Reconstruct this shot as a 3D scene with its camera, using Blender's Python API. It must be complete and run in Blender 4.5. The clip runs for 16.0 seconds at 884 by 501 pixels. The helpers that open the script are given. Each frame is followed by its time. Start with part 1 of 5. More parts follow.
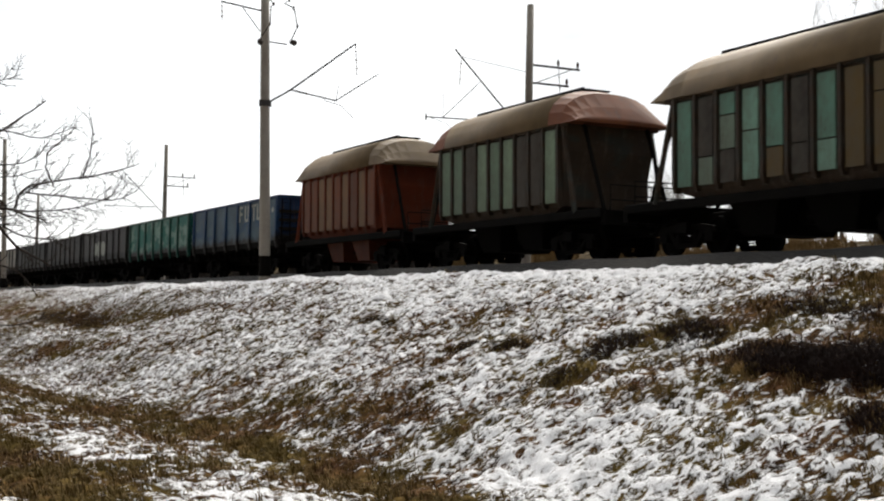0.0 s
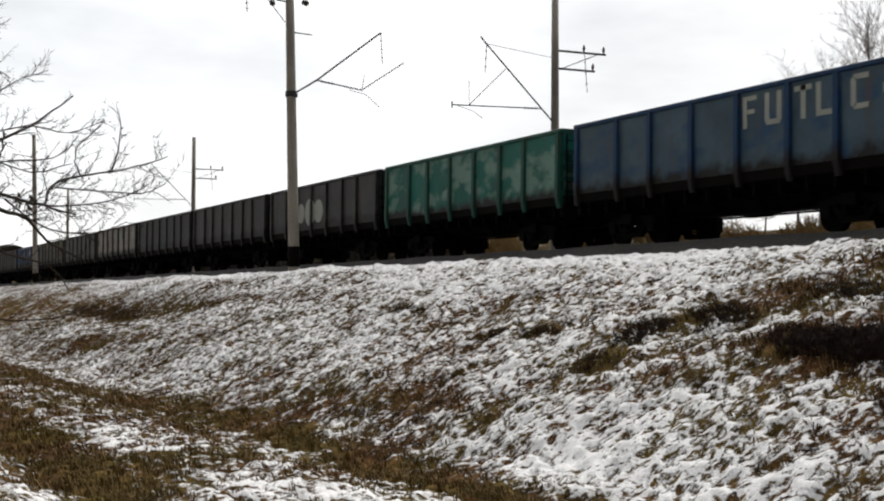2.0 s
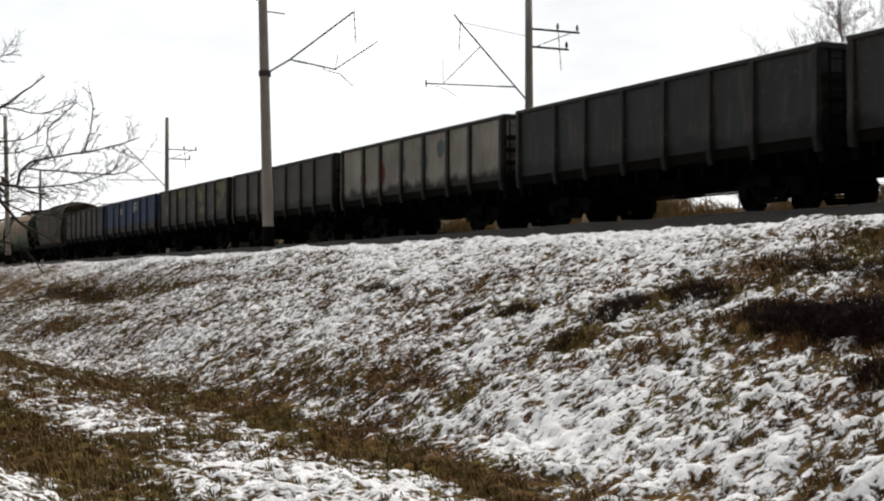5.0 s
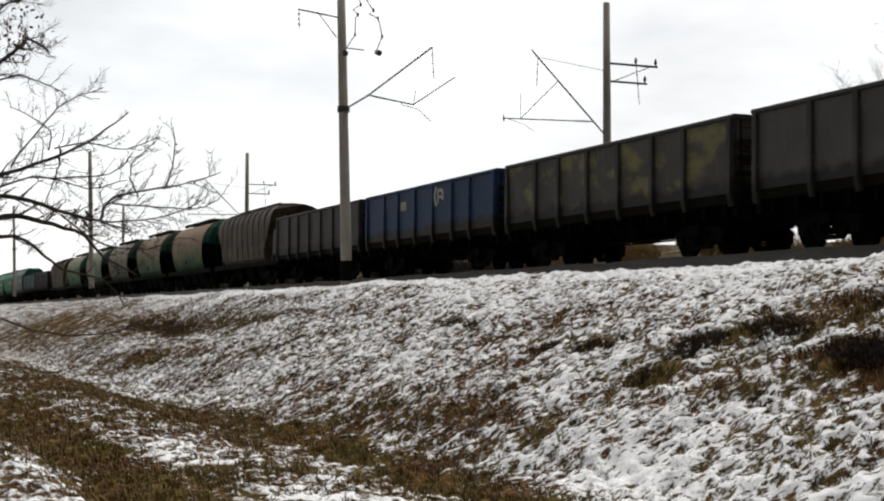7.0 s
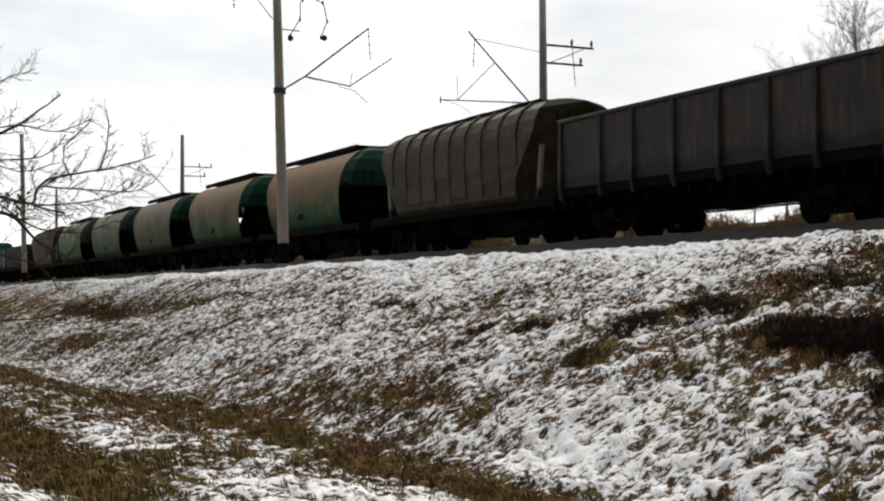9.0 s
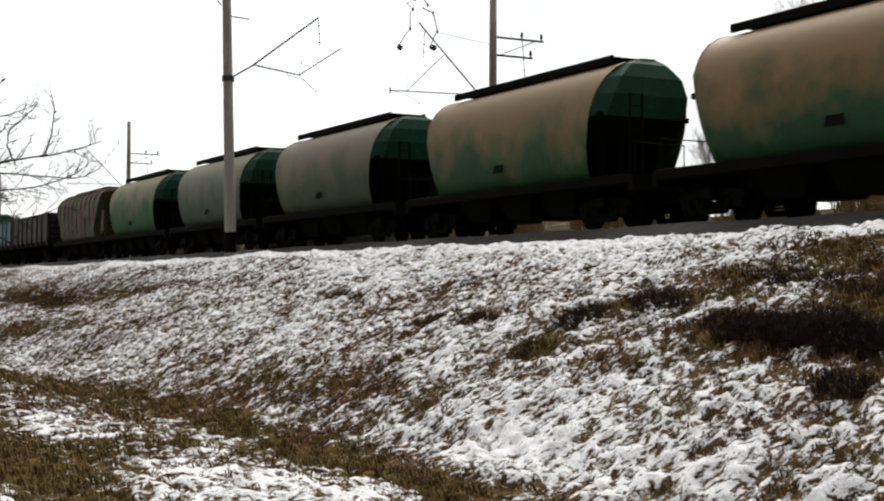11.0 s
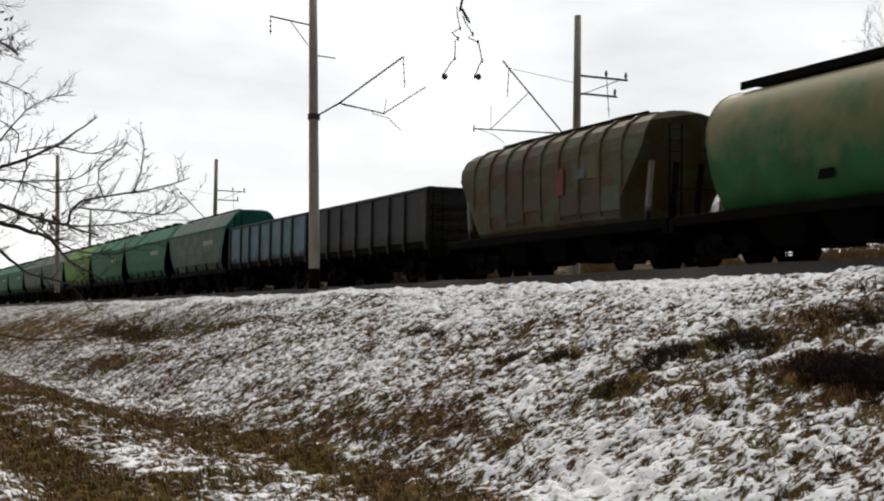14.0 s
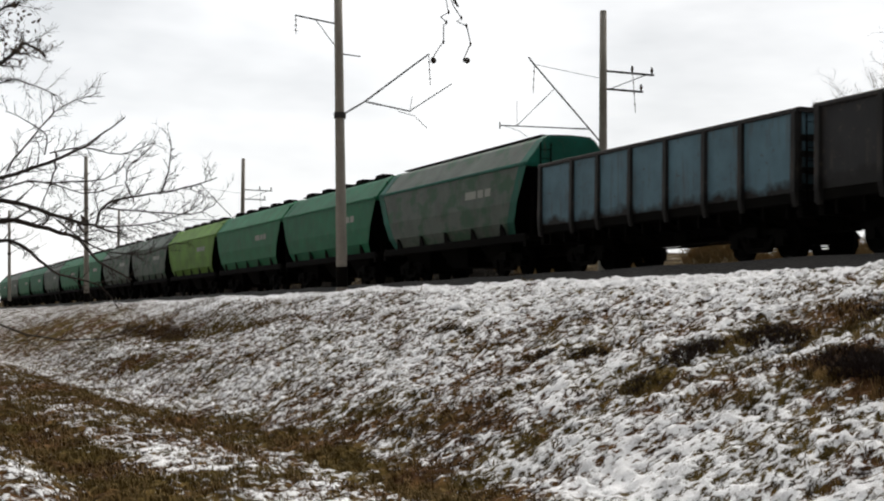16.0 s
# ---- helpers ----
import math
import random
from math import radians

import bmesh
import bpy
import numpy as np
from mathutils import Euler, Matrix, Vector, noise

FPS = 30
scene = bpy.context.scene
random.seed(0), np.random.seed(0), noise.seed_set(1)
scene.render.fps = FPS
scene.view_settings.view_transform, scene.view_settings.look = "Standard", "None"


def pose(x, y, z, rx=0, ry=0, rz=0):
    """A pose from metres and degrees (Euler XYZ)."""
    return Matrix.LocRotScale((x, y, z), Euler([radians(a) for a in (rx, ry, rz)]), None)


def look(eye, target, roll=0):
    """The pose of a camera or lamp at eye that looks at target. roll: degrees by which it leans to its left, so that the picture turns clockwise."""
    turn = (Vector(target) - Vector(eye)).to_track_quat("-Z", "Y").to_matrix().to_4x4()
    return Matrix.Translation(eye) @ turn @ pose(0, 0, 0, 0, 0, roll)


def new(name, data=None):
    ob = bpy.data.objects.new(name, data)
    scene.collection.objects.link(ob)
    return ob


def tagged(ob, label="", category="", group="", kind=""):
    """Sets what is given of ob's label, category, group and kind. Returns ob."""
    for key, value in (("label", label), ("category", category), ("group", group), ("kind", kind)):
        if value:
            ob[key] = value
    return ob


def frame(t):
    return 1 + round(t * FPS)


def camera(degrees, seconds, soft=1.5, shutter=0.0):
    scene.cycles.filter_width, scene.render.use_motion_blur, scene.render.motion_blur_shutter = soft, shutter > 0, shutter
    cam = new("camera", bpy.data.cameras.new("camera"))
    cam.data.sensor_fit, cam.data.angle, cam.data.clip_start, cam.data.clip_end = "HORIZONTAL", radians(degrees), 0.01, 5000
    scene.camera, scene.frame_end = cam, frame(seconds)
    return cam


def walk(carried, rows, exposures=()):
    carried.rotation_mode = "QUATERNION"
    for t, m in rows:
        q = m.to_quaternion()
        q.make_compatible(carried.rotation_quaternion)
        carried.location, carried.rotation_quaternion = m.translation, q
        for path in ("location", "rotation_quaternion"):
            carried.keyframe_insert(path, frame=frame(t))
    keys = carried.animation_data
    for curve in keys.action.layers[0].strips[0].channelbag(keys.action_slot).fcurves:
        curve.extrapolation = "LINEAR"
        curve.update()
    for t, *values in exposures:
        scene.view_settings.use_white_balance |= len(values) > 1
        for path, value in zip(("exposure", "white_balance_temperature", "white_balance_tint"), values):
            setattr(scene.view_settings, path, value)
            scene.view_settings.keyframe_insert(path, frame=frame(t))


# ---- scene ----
FOV = 35.77
EYE = 1.65
cam = camera(FOV, 16.0, soft=2.1, shutter=0.12)
PATH = [
    (0.0, 92.59, -1.17, 63.78), (0.5, 92.01, -1.52, 64.34), (1.0, 92.02, -0.68, 63.57), (1.5, 92.46, -0.32, 64.73),
    (2.0, 92.07, -0.28, 65.01), (2.5, 92.53, -0.35, 64.15), (3.0, 91.76, -0.64, 63.96), (3.2, 91.47, -0.63, 64.25),
    (5.3, 91.21, 0.19, 63.98), (5.5, 91.19, 0.02, 64.23), (6.0, 90.17, 0.29, 64.98), (6.5, 91.00, 0.32, 66.30),
    (7.0, 92.64, -0.12, 67.20), (7.5, 92.78, 0.51, 65.76), (8.0, 91.58, 0.37, 65.12), (8.2, 91.51, 0.37, 64.98),
    (10.3, 92.56, 0.25, 63.76), (10.5, 91.97, 0.18, 63.10), (11.0, 91.50, -0.32, 62.40), (11.5, 90.82, -0.34, 62.29),
    (12.0, 90.54, -0.80, 62.11), (12.5, 91.91, -0.82, 64.05), (13.0, 91.49, -0.81, 64.98), (13.5, 92.01, -0.58, 65.09),
    (14.0, 93.05, -0.88, 65.84), (14.5, 92.35, -1.21, 66.50), (15.0, 92.10, -1.29, 66.66), (15.5, 92.22, -0.95, 66.65),
    (16.0, 92.92, -0.42, 67.00),
]
EXPOSURES = [(0.0, 0.18), (1.0, 0.12), (2.0, -0.02), (3.2, -0.1), (5.3, 0.08), (6.0, 0.12), (7.0, -0.02), (7.5, -0.12), (8.2, -0.1), (10.3, 0.08), (11.5, 0.24), (12.0, 0.28), (13.0, 0.05), (14.5, -0.12), (16.0, -0.08)]
walk(cam, [(t, pose(0, 0, EYE, rx, ry, rz)) for t, rx, ry, rz in PATH], EXPOSURES)

# ---- sky and sun: thin bright overcast, soft sun high over the far side ----
world = bpy.data.worlds.new("overcast_sky")
scene.world = world
world.use_nodes = True
wn, wl = world.node_tree.nodes, world.node_tree.links
wn.clear()
w_out = wn.new("ShaderNodeOutputWorld")
w_bg = wn.new("ShaderNodeBackground")
w_sky = wn.new("ShaderNodeTexSky")
w_sky.sky_type, w_sky.sun_disc = "NISHITA", False
w_sky.sun_elevation, w_sky.sun_rotation = radians(41.6), radians(-50)
w_sky.dust_density, w_sky.air_density = 2.0, 1.0
w_tc = wn.new("ShaderNodeTexCoord")
w_map = wn.new("ShaderNodeMapping")
w_map.inputs["Scale"].default_value = (1.0, 1.0, 3.2)
w_noise = wn.new("ShaderNodeTexNoise")
w_noise.inputs["Scale"].default_value, w_noise.inputs["Detail"].default_value = 2.6, 5
w_noise.inputs["Roughness"].default_value = 0.55
w_ramp = wn.new("ShaderNodeValToRGB")
w_ramp.color_ramp.elements[0].position, w_ramp.color_ramp.elements[0].color = 0.36, (8.3, 8.5, 8.7, 1)
w_ramp.color_ramp.elements[1].position, w_ramp.color_ramp.elements[1].color = 0.60, (11.8, 11.9, 12.0, 1)
w_mix = wn.new("ShaderNodeMixRGB")
w_mix.inputs["Fac"].default_value = 0.9
wl.new(w_tc.outputs["Generated"], w_map.inputs["Vector"])
wl.new(w_map.outputs["Vector"], w_noise.inputs["Vector"])
wl.new(w_noise.outputs["Fac"], w_ramp.inputs["Fac"])
wl.new(w_sky.outputs["Color"], w_mix.inputs["Color1"])
wl.new(w_ramp.outputs["Color"], w_mix.inputs["Color2"])
# thin cloud glows widely round the veiled sun and dulls away from it
SUN_DIR = Vector((-0.62, 0.52, 0.72)).normalized()
w_dot = wn.new("ShaderNodeVectorMath")
w_dot.operation = "DOT_PRODUCT"
w_dot.inputs[1].default_value = SUN_DIR
w_norm = wn.new("ShaderNodeVectorMath")
w_norm.operation = "NORMALIZE"
wl.new(w_tc.outputs["Generated"], w_norm.inputs[0])
wl.new(w_norm.outputs["Vector"], w_dot.inputs[0])
w_glow = wn.new("ShaderNodeMapRange")
w_glow.interpolation_type = "SMOOTHSTEP"
w_glow.inputs["From Min"].default_value, w_glow.inputs["From Max"].default_value = -0.12, 0.70
w_glow.inputs["To Min"].default_value, w_glow.inputs["To Max"].default_value = 0.008, 0.1
wl.new(w_dot.outputs["Value"], w_glow.inputs["Value"])
wl.new(w_glow.outputs["Result"], w_bg.inputs["Strength"])
wl.new(w_mix.outputs["Color"], w_bg.inputs["Color"])
wl.new(w_bg.outputs["Background"], w_out.inputs["Surface"])

sun_data = bpy.data.lights.new("sun", "SUN")
sun_data.energy, sun_data.angle, sun_data.color = 3.5, radians(40), (1.0, 0.94, 0.85)
sun = new("sun", sun_data)
sun.matrix_world = look(SUN_DIR * 100, (0, 0, 0))


# ---- geometry helpers ----
class Geo:
    """Collects vertices and faces for one mesh."""

    def __init__(self):
        self.v, self.f, self.smooth = [], [], False

    def box(self, x0, x1, y0, y1, z0, z1):
        n = len(self.v)
        self.v += [(x, y, z) for x in (x0, x1) for y in (y0, y1) for z in (z0, z1)]
        self.f += [tuple(n + i for i in q) for q in ((0, 1, 3, 2), (4, 6, 7, 5), (0, 4, 5, 1), (2, 3, 7, 6), (0, 2, 6, 4), (1, 5, 7, 3))]
        return self

    def slab(self, x0, x1, y0, y1, z0, z1, c):
        """A box whose edges along x are chamfered by c."""
        prof = [(y0 + c, z0), (y1 - c, z0), (y1, z0 + c), (y1, z1 - c), (y1 - c, z1), (y0 + c, z1), (y0, z1 - c), (y0, z0 + c)]
        return self.loft([[(x, y, z) for y, z in prof] for x in (x0, x1)])

    def loft(self, rings, caps=True):
        n, k = len(self.v), len(rings[0])
        for r in rings:
            self.v += [tuple(p) for p in r]
        for i in range(len(rings) - 1):
            for j in range(k):
                a, b = n + i * k + j, n + i * k + (j + 1) % k
                self.f.append((a, b, b + k, a + k))
        if caps:
            self.f.append(tuple(n + j for j in reversed(range(k))))
            self.f.append(tuple(n + (len(rings) - 1) * k + j for j in range(k)))
        return self

    def tube(self, pts, radii, k=6, caps=True):
        rings = []
        pts = [Vector(p) for p in pts]
        if not isinstance(radii, (list, tuple)):
            radii = [radii] * len(pts)
        for i, p in enumerate(pts):
            d = (pts[min(i + 1, len(pts) - 1)] - pts[max(i - 1, 0)]).normalized()
            side = d.cross(Vector((0, 0, 1)))
            side = side.normalized() if side.length > 0.05 else Vector((1, 0, 0))
            up = side.cross(d)
            rings.append([p + (side * math.cos(a) + up * math.sin(a)) * radii[i] for a in (2 * math.pi * j / k for j in range(k))])
        return self.loft(rings, caps)

    def mesh(self, name, mat, smooth=False):
        me = bpy.data.meshes.new(name)
        me.from_pydata([tuple(p) for p in self.v], [], self.f)
        me.materials.append(mat)
        if len(self.f) < 3000:
            bm = bmesh.new()
            bm.from_mesh(me)
            bmesh.ops.recalc_face_normals(bm, faces=bm.faces)
            bm.to_mesh(me)
            bm.free()
        if smooth:
            me.polygons.foreach_set("use_smooth", [True] * len(me.polygons))
        return me


def part(name, geo, mat, parent, label="", at=None, smooth=False):
    """Links a Geo, or a mesh that is already made, as one object under parent."""
    me = geo.mesh(name, mat, smooth) if isinstance(geo, Geo) else geo
    ob = new(name, me)
    ob.parent = parent
    if at is not None:
        ob.matrix_basis = at
    return tagged(ob, label)


# ---- materials ----
def nodes_of(name):
    m = bpy.data.materials.new(name)
    m.use_nodes = True
    n = m.node_tree.nodes
    return m, n, m.node_tree.links, n["Principled BSDF"]


def noise_node(n, l, vec, scale, detail=4, rough=0.55, stretch=None):
    if stretch:
        mp = n.new("ShaderNodeMapping")
        mp.inputs["Scale"].default_value = stretch
        l.new(vec, mp.inputs["Vector"])
        vec = mp.outputs["Vector"]
    t = n.new("ShaderNodeTexNoise")
    t.inputs["Scale"].default_value, t.inputs["Detail"].default_value, t.inputs["Roughness"].default_value = scale, detail, rough
    l.new(vec, t.inputs["Vector"])
    return t.outputs["Fac"]


def ramp(n, l, fac, stops):
    r = n.new("ShaderNodeValToRGB")
    e = r.color_ramp.elements
    while len(e) < len(stops):
        e.new(0.5)
    for s, (p, c) in zip(e, stops):
        s.position = p
        s.color = (*c, 1) if isinstance(c, tuple) else (c, c, c, 1)
    l.new(fac, r.inputs["Fac"])
    return r.outputs["Color"]


def ramp_range(n, l, value, lo, hi):
    r = n.new("ShaderNodeMapRange")
    r.inputs["From Min"].default_value, r.inputs["From Max"].default_value = lo, hi
    l.new(value, r.inputs["Value"])
    return r.outputs["Result"]


def mix(n, l, fac, a, b, kind="MIX"):
    m = n.new("ShaderNodeMixRGB")
    m.blend_type = kind
    for sock, val in ((m.inputs["Fac"], fac), (m.inputs["Color1"], a), (m.inputs["Color2"], b)):
        if isinstance(val, (int, float)):
            sock.default_value = val
        elif isinstance(val, tuple):
            sock.default_value = (*val, 1)
        else:
            l.new(val, sock)
    return m.outputs["Color"]


def bump(n, l, bsdf, height, strength, dist):
    b = n.new("ShaderNodeBump")
    b.inputs["Strength"].default_value, b.inputs["Distance"].default_value = strength, dist
    l.new(height, b.inputs["Height"])
    l.new(b.outputs["Normal"], bsdf.inputs["Normal"])


def paint(name, colour, worn=(0.10, 0.075, 0.06), wear=0.5, dust=None, dust_amount=0.0, rough=0.62, patches=None, seed=0.0, foot_shade=0.0, patch_at=0.50):
    """Old wagon paint: blotches, rust runs, road dust, sometimes repainted patches."""
    grey = sum(colour) / 3
    colour = tuple(max(0.004, 0.92 * (grey + 1.3 * (c - grey))) for c in colour)
    m, n, l, b = nodes_of(name)
    tc = n.new("ShaderNodeTexCoord")
    mp = n.new("ShaderNodeMapping")
    mp.inputs["Location"].default_value = (seed * 7.3, seed * 3.1, 0)
    l.new(tc.outputs["Object"], mp.inputs["Vector"])
    v = mp.outputs["Vector"]
    col = mix(n, l, ramp(n, l, noise_node(n, l, v, 0.9, 5), ((0.3, 0.0), (0.7, 1.0))), tuple(c * 0.72 for c in colour), tuple(min(1, c * 1.25) for c in colour))
    if patches:
        pf = ramp(n, l, noise_node(n, l, v, 0.9, 4, 0.5, (1.0, 1.0, 1.7)), ((patch_at, 0.0), (patch_at + 0.12, 0.9)))
        col = mix(n, l, pf, col, patches)
    streak = ramp(n, l, noise_node(n, l, v, 1.6, 6, 0.65, (3.2, 3.2, 0.35)), ((0.62 - 0.2 * wear, 0.0), (0.80, 1.0)))
    col = mix(n, l, streak, col, worn)
    chips = ramp(n, l, noise_node(n, l, v, 7, 6, 0.7), ((0.60, 0.0), (0.68, 0.8)))
    col = mix(n, l, chips, col, worn)
    if dust:
        sep = n.new("ShaderNodeSeparateXYZ")
        l.new(tc.outputs["Object"], sep.inputs["Vector"])
        ma = n.new("ShaderNodeMath")
        ma.operation = "MULTIPLY_ADD"
        l.new(sep.outputs["Z"], ma.inputs[0])
        ma.inputs[1].default_value, ma.inputs[2].default_value = 0.36, -0.95 + dust_amount
        add = n.new("ShaderNodeMath")
        add.operation = "ADD"
        l.new(ma.outputs[0], add.inputs[0])
        sub = n.new("ShaderNodeMath")
        sub.operation = "MULTIPLY_ADD"
        l.new(noise_node(n, l, v, 0.7, 6, 0.6), sub.inputs[0])
        sub.inputs[1].default_value, sub.inputs[2].default_value = 1.6, -0.8
        l.new(sub.outputs[0], add.inputs[1])
        col = mix(n, l, ramp(n, l, add.outputs[0], ((0.05, 0.0), (0.55, 1.0))), col, dust)
    if foot_shade:
        # shade along the foot of the side painted near black, ragged towards the top
        sz = n.new("ShaderNodeSeparateXYZ")
        l.new(tc.outputs["Object"], sz.inputs["Vector"])
        gz = n.new("ShaderNodeMath")
        gz.operation = "MULTIPLY_ADD"
        l.new(noise_node(n, l, v, 1.5, 5, 0.6), gz.inputs[0])
        gz.inputs[1].default_value = 0.9
        l.new(sz.outputs["Z"], gz.inputs[2])
        col = mix(n, l, ramp_range(n, l, gz.outputs[0], 1.95 + foot_shade, 2.2 + foot_shade), (0.008, 0.007, 0.006), col)
    l.new(col, b.inputs["Base Color"])
    b.inputs["Roughness"].default_value = rough
    b.inputs["Specular IOR Level"].default_value = 0.3
    bump(n, l, b, noise_node(n, l, v, 2.2, 5), 0.35, 0.03)
    return m


def plain(name, c1, c2, scale, rough, metal=0.0, bump_s=0.3, bump_d=0.01):
    m, n, l, b = nodes_of(name)
    tc = n.new("ShaderNodeTexCoord")
    f = noise_node(n, l, tc.outputs["Object"], scale, 6, 0.65)
    g = noise_node(n, l, tc.outputs["Object"], scale * 0.13, 3)
    col = mix(n, l, ramp(n, l, f, ((0.3, 0.0), (0.7, 1.0))), c1, c2)
    col = mix(n, l, 0.5, col, mix(n, l, ramp(n, l, g, ((0.35, 0.0), (0.65, 1.0))), c2, c1))
    l.new(col, b.inputs["Base Color"])
    b.inputs["Roughness"].default_value, b.inputs["Metallic"].default_value = rough, metal
    b.inputs["Specular IOR Level"].default_value = 0.3
    bump(n, l, b, f, bump_s, bump_d)
    return m


RUST = (0.085, 0.045, 0.028)
# soot taken near black, with the shade under the wagons put in
SOOT_SHADE = plain("sooty_shaded_steel", (0.004, 0.0037, 0.0034), (0.009, 0.0075, 0.006), 4, 0.9)
STEEL = plain("worn_rail_steel", (0.25, 0.24, 0.23), (0.12, 0.09, 0.07), 5, 0.4, 0.8)
CONCRETE = plain("weathered_concrete", (0.46, 0.42, 0.36), (0.32, 0.29, 0.25), 6, 0.9, 0, 0.4, 0.01)
IRON = plain("galvanised_iron", (0.10, 0.10, 0.10), (0.06, 0.055, 0.05), 9, 0.6, 0.5)
GLAZE = plain("brown_porcelain", (0.10, 0.06, 0.04), (0.06, 0.04, 0.03), 3, 0.2)
SOOT_SHADE.node_tree.nodes["Principled BSDF"].inputs["Specular IOR Level"].default_value = 0.06
BALLAST = plain("dark_ballast", (0.016, 0.015, 0.014), (0.036, 0.032, 0.029), 9, 0.95, 0, 1.0, 0.06)
SLEEPER = plain("old_sleeper_concrete", (0.17, 0.16, 0.145), (0.11, 0.10, 0.09), 5, 0.9)
BARK = plain("grey_brown_bark", (0.05, 0.040, 0.032), (0.028, 0.022, 0.018), 14, 0.9, 0, 0.6, 0.01)
# distant crowns look blurred and pale; that haze is put into the bark colour
FAR_BARK = plain("haze_pale_bark", (0.34, 0.31, 0.29), (0.22, 0.19, 0.17), 6, 0.9)
DEAD_LEAF = plain("withered_leaves", (0.09, 0.06, 0.035), (0.05, 0.035, 0.022), 8, 0.9)
BRAMBLE = plain("red_brown_bramble", (0.026, 0.011, 0.008), (0.012, 0.006, 0.005), 8, 0.9)
DRY_STEM = plain("dry_yellow_stems", (0.30, 0.20, 0.085), (0.19, 0.125, 0.055), 5, 0.9)
WHITE_MARK = plain("faded_white_marking", (0.55, 0.57, 0.56), (0.38, 0.40, 0.40), 3, 0.7)
BLUE_LETTER = plain("faded_pale_lettering", (0.46, 0.47, 0.40), (0.34, 0.36, 0.33), 3, 0.7)

# ---- ground: one sheet, near bank, ditch, embankment, formation, far field ----
RAIL = EYE + 1.51
TRACK_Y = 21.31
PROF_Y = (-900, -60, 0, 1.6, 2.45, 3.6, 4.9, 6.3, 7.1, 8.0, 9.5, 12.2, 14.3, 15.6, 17.2, 18.0, 18.9, 27.6, 29.0, 30.8, 32.4, 35.5, 60, 1600)
PROF_Z = (-1.4, -1.5, -1.6, -1.7, -2.0, -1.92, -1.95, -2.24, -2.27, -2.05, -1.28, -0.15, 0.63, 0.985, 1.02, 1.05, 1.22, 1.22, 1.0, 0.95, 1.3, 3.1, 3.3, 3.4)


WAVES = {}


def fbm(x, y, seed, octaves=4):
    """Cheap layered sine noise on arrays, about -1 to 1."""
    if (seed, octaves) not in WAVES:
        rng = np.random.RandomState(seed)
        WAVES[seed, octaves] = [[(rng.uniform(0, 6.283), rng.uniform(0, 6.283), rng.uniform(0.6, 1.4)) for _ in range(5)] for _ in range(octaves)]
    out, amp, fr = np.zeros_like(x), 1.0, 1.0
    for waves in WAVES[seed, octaves]:
        for a, ph, k in waves:
            c, sn = math.cos(a), math.sin(a)
            out += amp * 0.32 * np.sin(fr * k * (x * c + y * sn) + ph + 1.3 * np.sin(fr * 0.5 * (y * c - x * sn) + ph * 2))
        amp, fr = amp * 0.55, fr * 2.1
    return out / 1.6


def ground_z(x, y):
    x, y = np.asarray(x, float), np.asarray(y, float)
    z = np.interp(y, PROF_Y, PROF_Z) + EYE
    soft = np.clip((17.0 - y) / 1.5, 0, 1) * np.clip((y + 30) / 10, 0, 1)
    z = z + soft * (0.10 * fbm(x * 0.5, y * 0.5, 3, 3) + 0.055 * fbm(x * 2.3, y * 2.3, 4, 2))
    # rise added beyond the far track, so no sky shows under far wagons
    z = z + 1.5 * np.clip((-55 - x) / 25, 0, 1) * np.clip((y - 31.5) / 4, 0, 1)
    # hollow in the upper bank
    z = z - soft * 0.55 * np.exp(-(((x + 55) / 9) ** 2 + ((y - 12.0) / 1.5) ** 2))
    return z


def axis_lines(dense0, dense1, step, lo, hi, grow=1.22):
    out = list(np.arange(dense0, dense1, step))
    d, p = step, dense1
    while p < hi:
        out.append(p)
        d *= 1.22
        p += d
    out.append(hi)
    d, p = step, dense0
    while p > lo:
        d *= grow
        p -= d
        out.insert(0, max(p, lo))
    return np.array(sorted(set(np.round(out, 4))))


